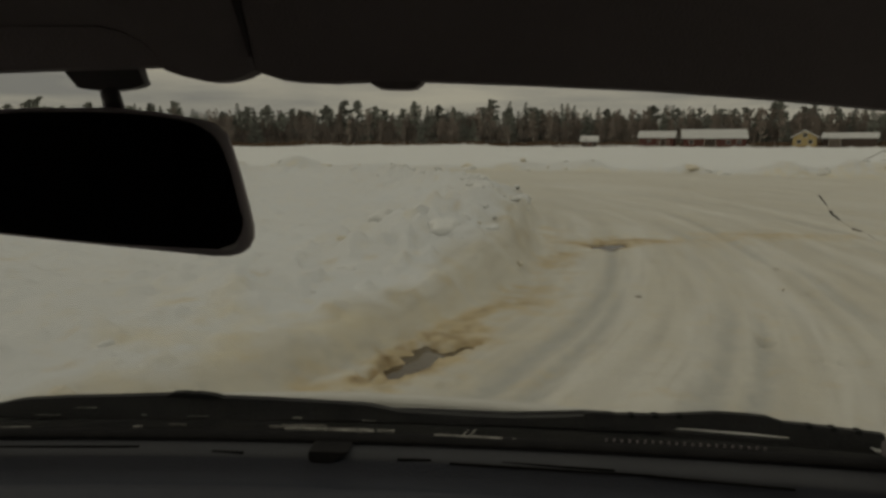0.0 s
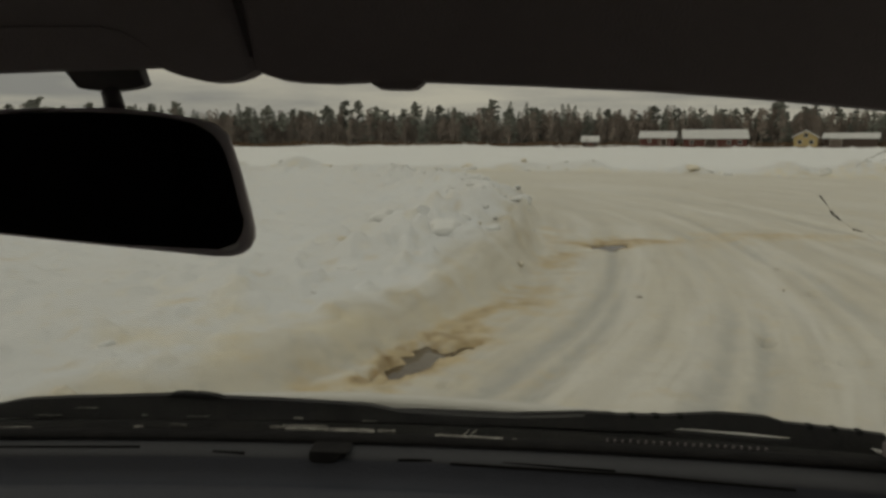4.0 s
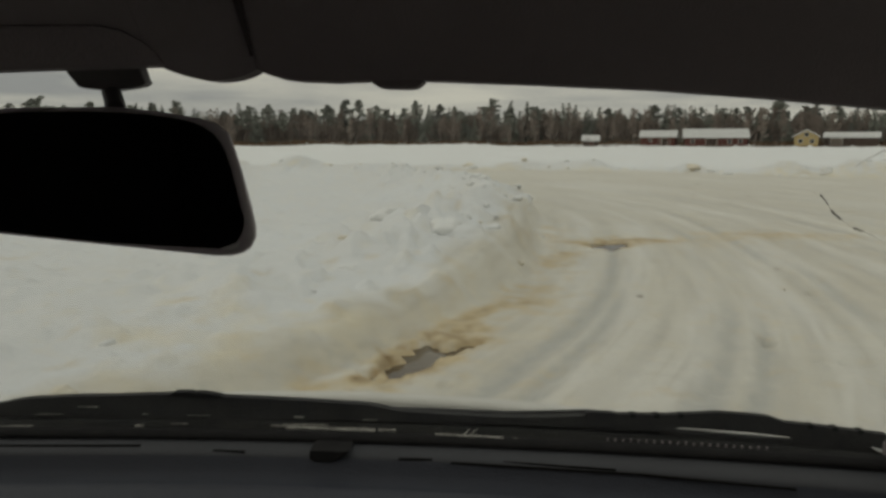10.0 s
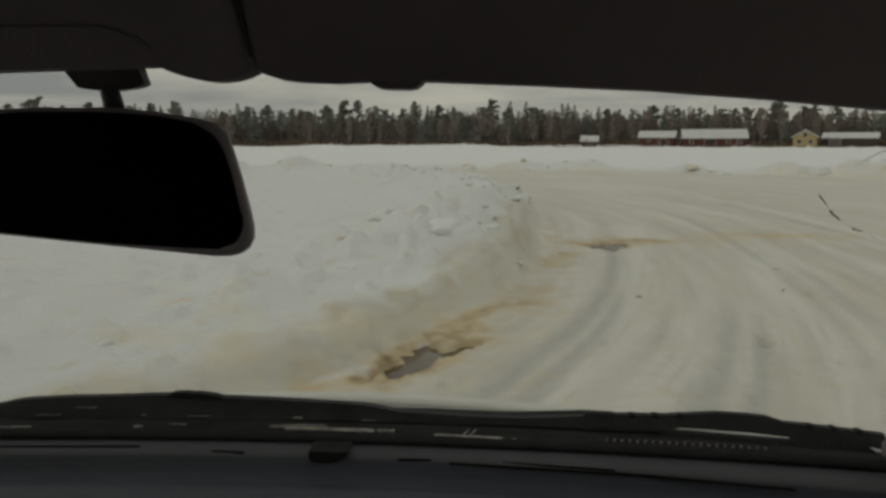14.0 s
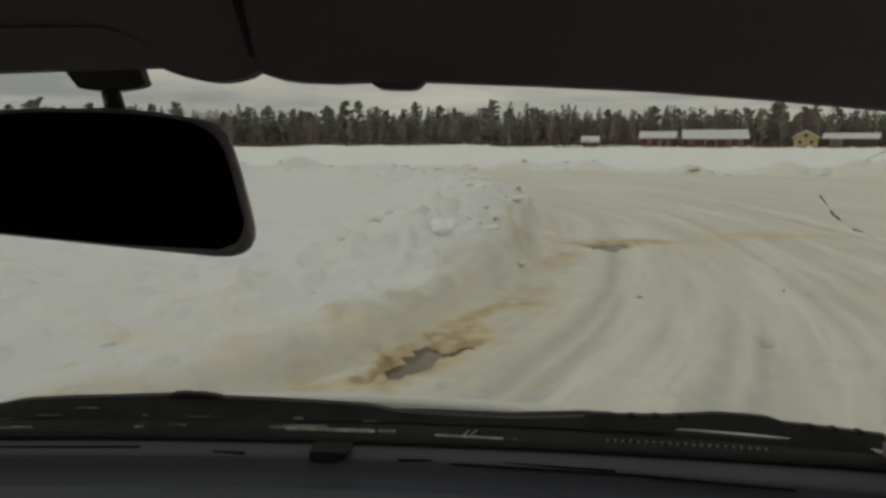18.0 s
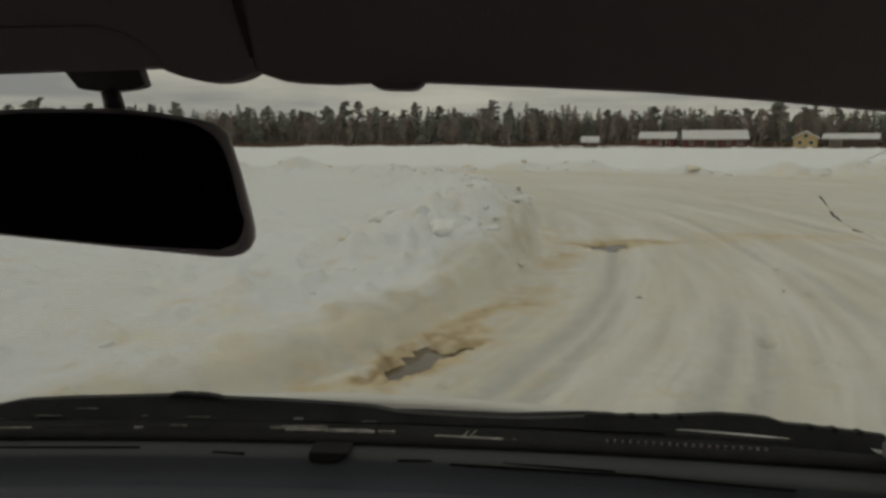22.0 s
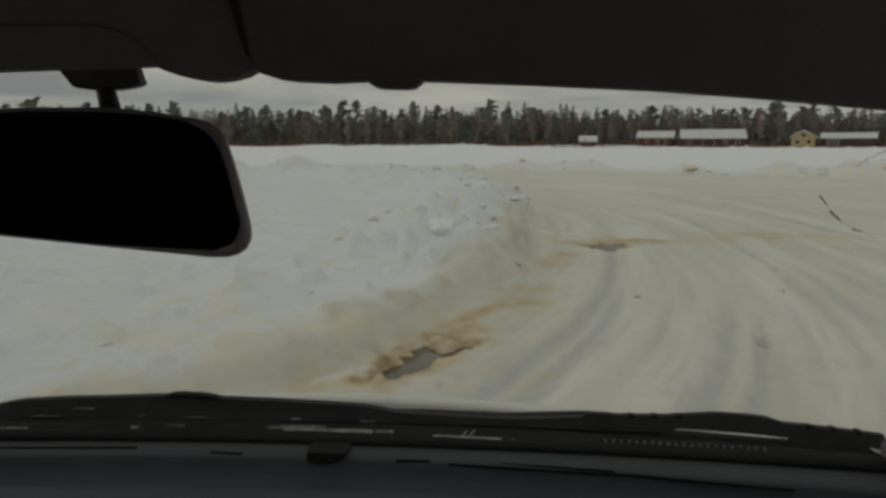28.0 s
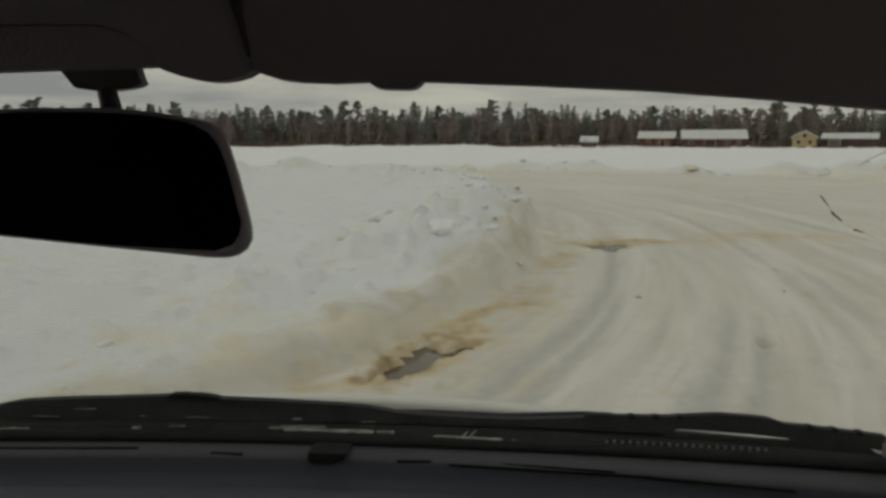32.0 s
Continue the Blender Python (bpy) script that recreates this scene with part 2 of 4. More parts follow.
M_DIRT = material("dried_salt_and_snow", (0.40, 0.39, 0.36), 0.9, second=(0.07, 0.066, 0.06), scale=38, amount=1.0, bump=0.5, bump_scale=150)
M_RUBBER = material("wiper_rubber", (0.028, 0.028, 0.031), 0.85, second=(0.050, 0.050, 0.048), scale=22, amount=0.8, bump=0.3, bump_scale=160, spec=0.2)
M_WHITE = material("white_car_paint", (0.66, 0.655, 0.62), 0.4, second=(0.52, 0.51, 0.47), scale=5, amount=0.8, coat=0.25)
M_CRACK = material("glass_crack", (0.02, 0.02, 0.018), 0.5, second=(0.08, 0.07, 0.06), scale=90, amount=1.0)
M_CRACK_PALE = material("pale_glass_crack", (0.30, 0.29, 0.26), 0.4, second=(0.6, 0.6, 0.56), scale=90, amount=1.0)
M_TYRE = material("tyre_rubber", (0.02, 0.02, 0.02), 0.9, bump=0.3)
M_RIM = material("wheel_steel", (0.35, 0.35, 0.36), 0.4, metal=0.9)
M_SNOW = material("piled_snow", (0.76, 0.78, 0.79), 0.85, second=(0.72, 0.725, 0.71), scale=2.5, amount=0.8, bump=0.4, bump_scale=14, spec=0.3, vary=0.05)
M_DIRTY_SNOW = material("yellowed_snow", (0.735, 0.715, 0.64), 0.85, second=(0.64, 0.575, 0.44), scale=3, amount=0.8, bump=0.6, bump_scale=14, spec=0.3, vary=0.05)
M_BARK = material("pine_bark", (0.17, 0.14, 0.118), 0.95, second=(0.12, 0.092, 0.075), scale=3, vary=0.25)
M_BIRCH = material("birch_bark", (0.30, 0.27, 0.24), 0.9, second=(0.13, 0.11, 0.095), scale=2, vary=0.3)
M_TWIG = material("bare_twigs", (0.215, 0.170, 0.140), 0.95, second=(0.33, 0.30, 0.275), scale=1.6, amount=0.8, vary=0.25)
# pale second tone: snow dusting, and distance haze put into the colour
M_NEEDLE = material("conifer_needles", (0.105, 0.115, 0.085), 0.9, second=(0.42, 0.43, 0.40), scale=1.8, amount=0.85, vary=0.3)
M_REED = material("dry_reeds", (0.17, 0.115, 0.07), 0.95, second=(0.09, 0.062, 0.04), scale=0.5)
M_WATER = bpy.data.materials.new("melt_water")
M_WATER.use_nodes = True
_p = M_WATER.node_tree.nodes["Principled BSDF"]
_p.inputs["Base Color"].default_value, _p.inputs["Roughness"].default_value = (0.10, 0.075, 0.045, 1), 0.05
_p.inputs["IOR"].default_value = 1.33
M_RED = material("red_barn_boards", (0.11, 0.042, 0.033), 0.9, second=(0.07, 0.032, 0.027), scale=1.2)
M_OCHRE = material("yellow_house_boards", (0.42, 0.33, 0.16), 0.9, second=(0.33, 0.25, 0.12), scale=1.2)
M_ROOF = material("snow_on_roof", (0.60, 0.61, 0.61), 0.9, second=(0.46, 0.46, 0.46), scale=0.6)
M_DARKWOOD = material("dark_boards", (0.07, 0.05, 0.04), 0.9, scale=1)
M_TRIM = material("white_window_trim", (0.55, 0.54, 0.50), 0.7, second=(0.42, 0.41, 0.38), scale=3)
M_PANE = material("house_pane", (0.03, 0.035, 0.04), 0.1, second=(0.05, 0.05, 0.05))


# ---------------------------------------------------------------- mesh helpers
def part(name, bm, mat, parent=None, label=""):
    me = bpy.data.meshes.new(name)
    bm.to_mesh(me)
    bm.free()
    return part_mesh(name, me, mat, parent, label)


def part_mesh(name, me, mat, parent=None, label="", smooth=False):
    if mat and not me.materials:
        me.materials.append(mat)
    ob = new(name, me)
    ob.parent = parent
    if label:
        ob["label"] = label
    if smooth:
        me.shade_smooth()
    return ob


def box(x0, x1, y0, y1, z0, z1, bevel=0.0, seg=2):
    bm = bmesh.new()
    bmesh.ops.create_cube(bm, size=1)
    for v in bm.verts:
        v.co = ((x0 + x1) / 2 + v.co.x * (x1 - x0), (y0 + y1) / 2 + v.co.y * (y1 - y0), (z0 + z1) / 2 + v.co.z * (z1 - z0))
    if bevel:
        bmesh.ops.bevel(bm, geom=bm.edges[:], offset=bevel, segments=seg, affect="EDGES", profile=0.6)
    return bm


def prism(outline, y0, y1, tilt=0.0, z_ref=1.29, bevel=0.0, bend=0.0):
    """A plate with an x-z outline, from y0 to y1; tilt leans it backwards with height, bend pulls its ends back."""
    bm = bmesh.new()
    front = [bm.verts.new((x, y1, z)) for x, z in outline]
    back = [bm.verts.new((x, y0, z)) for x, z in outline]
    k = len(outline)
    bm.faces.new(front)
    bm.faces.new(back[::-1])
    for i in range(k):
        bm.faces.new((front[i], back[i], back[(i + 1) % k], front[(i + 1) % k]))
    bmesh.ops.recalc_face_normals(bm, faces=bm.faces[:])
    if bevel:
        sharp = [e for e in bm.edges if len(e.link_faces) == 2 and e.calc_face_angle(0) > 0.9]
        bmesh.ops.bevel(bm, geom=sharp, offset=bevel, segments=2, affect="EDGES", profile=0.6)
    for v in bm.verts:
        v.co.y += -(v.co.z - z_ref) * tilt + bend * v.co.x ** 2
    return bm


def sweep(profile, x0, x1, steps, bend=0.0, sag=0.0):
    """An open y-z profile carried across x; bend curves it backwards and sag downwards towards the sides."""
    bm = bmesh.new()
    rows = []
    for i in range(steps + 1):
        x = x0 + (x1 - x0) * i / steps
        rows.append([bm.verts.new((x, y + bend * x * x, z + sag * x * x)) for y, z in profile])
    for a, b in zip(rows, rows[1:]):
        for j in range(len(profile) - 1):
            bm.faces.new((a[j], b[j], b[j + 1], a[j + 1]))
    bmesh.ops.recalc_face_normals(bm, faces=bm.faces[:])
    return bm


def tube(points, radius, sides=6, taper=1.0):
    bm = bmesh.new()
    pts = [Vector(p) for p in points]
    rings = []
    for i, p in enumerate(pts):
        d = (pts[min(i + 1, len(pts) - 1)] - pts[max(i - 1, 0)]).normalized()
        q = d.to_track_quat("Z", "Y")
        r = radius * (1 + (taper - 1) * i / (len(pts) - 1))
        rings.append([bm.verts.new(p + q @ Vector((r * math.cos(2 * math.pi * k / sides), r * math.sin(2 * math.pi * k / sides), 0))) for k in range(sides)])
    for a, b in zip(rings, rings[1:]):
        for k in range(sides):
            bm.faces.new((a[k], a[(k + 1) % sides], b[(k + 1) % sides], b[k]))
    bm.faces.new(rings[0][::-1])
    bm.faces.new(rings[-1])
    return bm


def arc(x0, x1, z_end0, z_end1, drop, steps=8):
    """A shallow rounded lower edge between two x, hanging by drop."""
    out = []
    for i in range(steps + 1):
        s = i / steps
        out.append((x0 + (x1 - x0) * s, z_end0 + (z_end1 - z_end0) * s - drop * math.sin(math.pi * s) ** 0.8))
    return out


def smooth01(t):
    t = np.clip(t, 0, 1)
    return t * t * (3 - 2 * t)


def fade(x, a, b):
    return smooth01((x - a) / (b - a))


_grid = np.random.RandomState(11).rand(256, 256)


def lumps(x, y, size, octaves=4, seed=0):
    """Value noise from 0 to 1 over arrays of places."""
    total, amp, norm = 0.0, 1.0, 0.0
    for o in range(octaves):
        u, v = x / size + 17.3 * (o + seed), y / size + 9.1 * (o + 2 * seed)
        iu, iv = np.floor(u).astype(int), np.floor(v).astype(int)
        fu, fv = smooth01(u - iu), smooth01(v - iv)
        g = lambda a, b: _grid[a % 256, b % 256]
        total = total + amp * ((g(iu, iv) * (1 - fu) + g(iu + 1, iv) * fu) * (1 - fv) + (g(iu, iv + 1) * (1 - fu) + g(iu + 1, iv + 1) * fu) * fv)
        norm += amp
        amp, size = amp * 0.5, size * 0.5
    return total / norm


# ---------------------------------------------------------------- ground: lake ice, track, banks
IN_C, IN_R = (-7.2, 12.5), (8.75, 13.0)        # inner edge of the bend
OUT_C, OUT_R = (-10.0, 10.0), (32.0, 27.0)      # outer edge


def ground_at(x, y):
    """Height, the masks track, rut, slush, yellow, the way across and along the bend, and the mask of untouched snow, at arrays of places."""
    x, y = np.asarray(x, float), np.asarray(y, float)
    r = np.hypot(x, y)
    wob = (lumps(x, y, 2.2, 3, 1) - 0.5) * 1.1
    e_in = np.hypot((x - IN_C[0]) / IN_R[0], (y - IN_C[1]) / IN_R[1])
    s = (e_in - 1) * 9.2 + wob * 0.45           # metres outside the inner edge
    e_out = np.hypot((x - OUT_C[0]) / OUT_R[0], (y - OUT_C[1]) / OUT_R[1])
    so = (e_out - 1) * 28 + wob                  # metres outside the outer edge
    near = np.exp(-(r / 60.0) ** 2)
    inside = fade(-s, 0.0, 0.9)
    bank = fade(-s + 0.16 * (lumps(x, y, 0.5, 3, 71) - 0.5), -0.02, 0.30) * (0.12 + 0.20 * lumps(x, y, 1.5, 4, 2) + 0.13 * lumps(x, y, 0.40, 4, 3) * near + 0.07 * fade(lumps(x, y, 0.22, 2, 15), 0.55, 0.75) * near)
    bank *= 0.55 + 0.45 * np.exp(-((-s - 0.9) / 1.6) ** 2)
    bank *= 0.45 + 0.55 * fade(y, 2.5, 6.5)
    bank *= 1 + 0.75 * np.exp(-((-s - 0.95) / 0.8) ** 2) * fade(y, 5.0, 9.0)      # the ploughed ridge
    outer = fade(so, 0.0, 0.4) * (0.04 + 0.60 * fade(lumps(x, y, 1.7, 4, 4), 0.33, 0.85)) * np.exp(-((so - 0.9) / 1.5) ** 2) + fade(so, 0, 3) * (0.06 + 0.10 * lumps(x, y, 7, 3, 5))
    track = (1 - inside) * (1 - fade(so, -0.5, 0.5))
    h = bank + outer
    # tyre ruts that run round the bend in twin lines
    across = (e_in - 1) * 9.2 + 0.5 * (lumps(x, y, 9.0, 2, 20) - 0.5)
    along = np.arctan2(y - IN_C[1], x - IN_C[0]) * 11.0
    rut = np.zeros_like(x)
    for i, (off, wide, deep) in enumerate(((0.55, 0.05, 0.5), (0.86, 0.06, 0.8), (1.04, 0.05, 0.7), (1.42, 0.045, 0.45), (1.78, 0.07, 0.9), (1.98, 0.05, 0.7), (2.55, 0.07, 0.8),
                                           (2.76, 0.05, 0.6), (3.35, 0.06, 0.5), (4.1, 0.12, 1.0), (4.42, 0.08, 0.9), (5.5, 0.09, 0.6), (7.0, 0.10, 0.5), (9.3, 0.12, 0.4))):
        d = across - off - 0.16 * (lumps(x, y, 6.0, 2, 23 + i) - 0.5)
        on = 0.25 + 0.75 * fade(lumps(along, across, 3.2, 3, 40 + i), 0.36, 0.62)
        rut = np.maximum(rut, np.exp(-(d / (wide * 1.4)) ** 2) * on * min(1.0, deep * 1.1))
    streak = fade(lumps(across * 5.0, along * 0.3, 1.0, 3, 60), 0.48, 0.75) * fade(lumps(x, y, 2.4, 2, 61), 0.35, 0.65)
    rut = np.maximum(rut, 0.4 * streak) * track * np.exp(-((r - 4) / 22.0).clip(0) ** 2)
    h = h - rut * 0.035 + track * near * (0.05 * (lumps(x, y, 0.9, 4, 6) - 0.5) + 0.02 * (lumps(x, y, 0.22, 2, 8) - 0.5))
    # brown slush at the foot of the bank and across the ice
    n1, n2 = lumps(x, y, 0.55, 4, 7), lumps(x, y, 1.7, 3, 9)
    foot = np.exp(-((s - 0.15) / np.where(s > 0.15, 0.34, 0.17)) ** 2) * fade(y, 3.4, 4.2) * (1 - fade(y, 9.5, 13.5)) * (0.45 + 0.55 * fade(n2, 0.35, 0.6))
    band = np.exp(-((y - 9.5 - 0.25 * (x - 1.5) - 1.2 * (n2 - 0.5)) / (0.38 + 0.07 * np.clip(x, 0, 6))) ** 2) * fade(x, 0.9, 1.6) * (1 - fade(x, 4.0, 9.5)) * (1 - 0.35 * fade(x, 2, 4))
    pool = np.maximum(np.exp(-(((x + 0.18) + 0.42 * (4.3 - y)) / 0.17) ** 2 - ((y - 4.35) / 0.50) ** 2), np.exp(-((x - 1.95) / 0.36) ** 2 - ((y - 9.45) / 0.30) ** 2))
    slush = np.clip(np.maximum(foot, band * 0.8) * (0.25 + 1.3 * fade(n1, 0.33, 0.62)) + 0.8 * pool, 0, 1) * 0.58
    yellow = np.clip(0.6 * np.exp(-((s + 0.7) / 1.3) ** 2) * fade(n2, 0.36, 0.62) * fade(y, 2.5, 4.0) * (1 - fade(y, 9, 16))
                     + np.exp(-((so - 0.05) / 0.55) ** 2) * (0.30 + 0.50 * fade(n2, 0.3, 0.6)), 0, 1)
    h = h - 0.085 * fade(pool * 1.15 + 1.0 * (n1 - 0.5) + 1.5 * (lumps(x, y, 0.16, 3, 33) - 0.5), 0.5, 0.9) - slush * 0.02 * n1
    # beyond the lake the shore rises gently
    h = h + 0.9 * fade(r, 186, 202) * fade(lumps(x, y, 26, 4, 14), 0.3, 0.8)
    h = h + 1.2 * fade(r, 205, 250) * (0.6 + 0.8 * lumps(x, y, 40, 2, 12)) + 9 * fade(r, 420, 1500) + 0.03 * (lumps(x, y, 14, 3, 13) - 0.5) * (1 - track)
    calm = 1 - np.exp(-((x + 0.1) / 1.6) ** 4 - ((y + 0.2) / 2.9) ** 4)    # level under the car
    return h * calm, track, rut, slush, yellow, across, along, fade(so, 0.6, 3.0)


def build_ground():
    fine = np.arange(-38, 38.01, 0.26)
    coarse = np.concatenate([np.arange(-180, -38.5, 4.0), np.arange(41.0, 179, 4.0)])
    ang = np.radians(np.sort(np.concatenate([fine, coarse])))
    rad = [0.6]
    while rad[-1] < 70:
        rad.append(rad[-1] * 1.0 + max(0.035, rad[-1] * 0.0105))
    while rad[-1] < 4200:
        rad.append(rad[-1] * 1.07)
    rad = np.array(rad)
    rr, aa = np.meshgrid(rad, ang, indexing="ij")
    x, y = rr * np.sin(aa), rr * np.cos(aa)
    h, *masks = ground_at(x, y)
    nr, na = x.shape
    co = np.stack([x, y, h], -1).reshape(-1, 3)
    co = np.vstack([co, [[0, 0, 0]]])
    i, j = np.meshgrid(np.arange(nr - 1), np.arange(na), indexing="ij")
    j2 = (j + 1) % na
    quads = np.stack([i * na + j, i * na + j2, (i + 1) * na + j2, (i + 1) * na + j], -1).reshape(-1, 4)[:, ::-1]
    tris = np.stack([np.full(na, nr * na), (np.arange(na) + 1) % na, np.arange(na)], -1)
    me = bpy.data.meshes.new("ground")
    me.from_pydata(co.tolist(), [], quads.tolist() + tris.tolist())
    for name, mask in zip(("track", "rut", "slush", "yellow", "across", "along", "clean"), masks):
        a = me.attributes.new(name, "FLOAT", "POINT")
        a.data.foreach_set("value", np.append(mask.reshape(-1), 0.0).astype(np.float32))
    ob = part_mesh("ground", me, M_GROUND, smooth=True)
    return tagged(ob, "snow-covered lake ice with a worn beige driving track and brown slush", "snow", kind="structure")


build_ground()

for label, x0, x1, y0, y1 in (("shallow brown melt-water puddle beside the snow bank", -0.95, 0.55, 3.3, 5.3),
                              ("small dark puddle in the icy track", 1.5, 2.4, 9.0, 9.95)):
    bm = bmesh.new()
    bmesh.ops.create_grid(bm, x_segments=6, y_segments=6, size=0.5)
    for v in bm.verts:
        v.co = ((x0 + x1) / 2 + v.co.x * (x1 - x0), (y0 + y1) / 2 + v.co.y * (y1 - y0), -0.048)
    tagged(part("puddle", bm, M_WATER), label, "puddle", kind="structure")


# ---------------------------------------------------------------- the car round the camera
car = tagged(new("car"), "white car with a dark grey interior, standing on the icy track", "car")
car.matrix_world = pose(-0.273, 0, 0, 0, 0, -4.1)
BEND = -0.065                                    # the windscreen's base curves back towards the sides


def plate(outline, x0, x1):
    """A plate with a y-z outline, from x0 to x1."""
    bm = bmesh.new()
    a = [bm.verts.new((x0, y, z)) for y, z in outline]
    b = [bm.verts.new((x1, y, z)) for y, z in outline]
    bm.faces.new(a)
    bm.faces.new(b[::-1])
    for i in range(len(outline)):
        bm.faces.new((a[i], b[i], b[(i + 1) % len(outline)], a[(i + 1) % len(outline)]))
    bmesh.ops.recalc_face_normals(bm, faces=bm.faces[:])
    return bm


def soft(ob):
    ob.data.shade_smooth()
    return ob


# roof lining, visors and console
soft(part("headliner", sweep([(0.585, 1.308), (0.56, 1.318), (0.52, 1.345), (0.44, 1.385), (0.25, 1.41), (-0.6, 1.425), (-1.9, 1.39)], -0.93, 0.93, 20, -0.04, -0.05), M_LINING, car, "dark grey fabric headliner"))
visor_l = [(-0.62, 1.2835), (-0.3, 1.2930), (-0.079, 1.2972), (0.0, 1.2990), (0.0520, 1.3000), (0.0485, 1.3085), (0.0420, 1.3150), (0.0335, 1.3200), (0.020, 1.3232), (-0.08, 1.3240), (-0.62, 1.318)]
part("sun_visor", prism(visor_l, 0.533, 0.551, 1.0, bevel=0.003), M_VISOR, car, "dark vinyl sun visor folded up")
part("headliner_front", prism([(-0.62, 1.302), (0.0437, 1.304), (0.0437, 1.40), (-0.62, 1.40)], 0.536, 0.556, 1.0), M_LINING, car)
console = arc(0.0437, 0.1116, 1.3016, 1.2975, 0.0085) + [(0.1245, 1.40), (0.0437, 1.40)]
oc = part("overhead_console", prism(console, 0.536, 0.556, 1.0, bevel=0.0004), M_LINING, car, "dark overhead console with a rounded lower edge")
part("seam", prism([(0.1165, 1.400), (0.1237, 1.400), (0.1162, 1.335), (0.1129, 1.305), (0.1112, 1.305), (0.1112, 1.335)], 0.5325, 0.5345, 1.0), M_SEAM, oc, "dark seam")
visor_r = [(0.1116, 1.2975), (0.118, 1.2945), (0.127, 1.2918), (0.1392, 1.2903), (0.1628, 1.2894), (0.1862, 1.2903), (0.2231, 1.2902), (0.30, 1.2873), (0.3764, 1.2838), (0.45, 1.2785),
           (0.5255, 1.2719), (0.66, 1.258), (0.66, 1.39), (0.1245, 1.40)]
vr = part("sun_visor", prism(visor_r, 0.534, 0.553, 1.0, bevel=0.003), M_VISOR, car, "wide dark vinyl sun visor")
part("visor_clip", prism([(0.1862, 1.2925), (0.1875, 1.2890), (0.192, 1.2862), (0.197, 1.2855), (0.2125, 1.2852), (0.2175, 1.2860), (0.2215, 1.2892), (0.2231, 1.2925)], 0.536, 0.556, 0.0, bevel=0.001), M_VISOR, vr, "dark plastic clip")

# rear-view mirror
mount = part("mirror_mount", prism([(-0.0320, 1.302), (-0.0290, 1.2985), (-0.0208, 1.2882), (-0.0174, 1.2872), (-0.006, 1.2858), (0.008, 1.2860), (0.0186, 1.2872), (0.0245, 1.2885), (0.0280, 1.2905), (0.0262, 1.2945),
                                    (0.0242, 1.302)], 0.545, 0.557, bevel=0.001), M_MOUNT, car, "black mirror mount")
soft(part("stem", tube([(-0.001, 0.553, 1.290), (0.0, 0.552, 1.282), (0.0041, 0.545, 1.2814), (0.0338, 0.49, 1.2698), (0.0493, 0.462, 1.262)], 0.0068, 10, 0.95), M_MOUNT, mount))
SHELL = [(-0.118, 1.238), (-0.114, 1.255), (-0.098, 1.2648), (-0.06, 1.2681), (0.0, 1.2700), (0.052, 1.2703), (0.080, 1.2675), (0.0985, 1.2646), (0.1115, 1.2612), (0.1190, 1.2552), (0.1222, 1.2470),
         (0.1262, 1.2330), (0.1310, 1.2130), (0.1330, 1.2020), (0.1328, 1.1960), (0.1300, 1.1905), (0.1250, 1.1868), (0.1185, 1.1850), (0.1085, 1.1848), (0.044, 1.1905), (-0.021, 1.1965), (-0.088, 1.2030), (-0.108, 1.2075), (-0.116, 1.218)]


shell_bm = prism(SHELL, 0.447, 0.470, 0.0, bevel=0.004)
for v in shell_bm.verts:                          # the back of the shell is domed
    if v.co.y > 0.455:
        v.co.x, v.co.z = 0.006 + (v.co.x - 0.006) * 0.82, 1.228 + (v.co.z - 1.228) * 0.78
shell = soft(part("rear_view_mirror", shell_bm, M_HOUSING, car, "dark plastic rear-view mirror"))
GLASS = [(-0.0392, 1.2005), (-0.033, 1.2621), (-0.0232, 1.2659), (0.0007, 1.2676), (0.0375, 1.2677), (0.0591, 1.267), (0.0745, 1.2657), (0.0869, 1.2641), (0.0999, 1.2615), (0.1055, 1.259), (0.1110, 1.2555), (0.1148, 1.2510), (0.1178, 1.2455), (0.1212, 1.235), (0.1241, 1.2222), (0.1263, 1.2119), (0.1277, 1.208), (0.1275, 1.2038), (0.1262, 1.1989), (0.1224, 1.193), (0.1126, 1.1895), (0.0832, 1.1907), (0.0495, 1.1923), (0.0156, 1.195), (-0.0186, 1.1984)]
mg = part("mirror_glass", prism(GLASS, 0.4466, 0.4475, 0.0), M_MIRROR, shell, "mirror glass reflecting the dark cabin")
# pale solid sliver: a bright reflection in the corner, put in as colour
part("bevelled_edge", prism([(0.1125, 1.1894), (0.1169, 1.1911), (0.1226, 1.1932), (0.124, 1.1947), (0.1246, 1.1931), (0.1228, 1.1901), (0.1194, 1.1891)], 0.4458, 0.4465, 0.0), M_SLIVER, mg, "pale sliver standing in for a reflection in the glass")

# windscreen with its crack
ws = part("windscreen", sweep([(1.249, 0.757), (0.604, 1.3185), (0.600, 1.315), (1.245, 0.7535), (1.249, 0.757)], -0.92, 0.92, 24, BEND), M_GLASS, car, "clear windscreen with a crack")
ws.visible_shadow = False

def crack(x, z, x2, z2, width, mat, label):
    """A thin streak in the glass between two places given by x and z."""
    at = lambda u, v: Vector((u, 1.225 - (v - 0.757) * 0.645 / 0.558 - 0.003, v))
    a, b = at(x, z), at(x2, z2)
    n = 6
    pts = [a.lerp(b, i / n) + Vector((0, 0, 0.0007 * math.sin(i * 2.1 + x * 90))) for i in range(n + 1)]
    soft(part("crack", tube(pts, width, 5, 0.5), mat, ws, label))


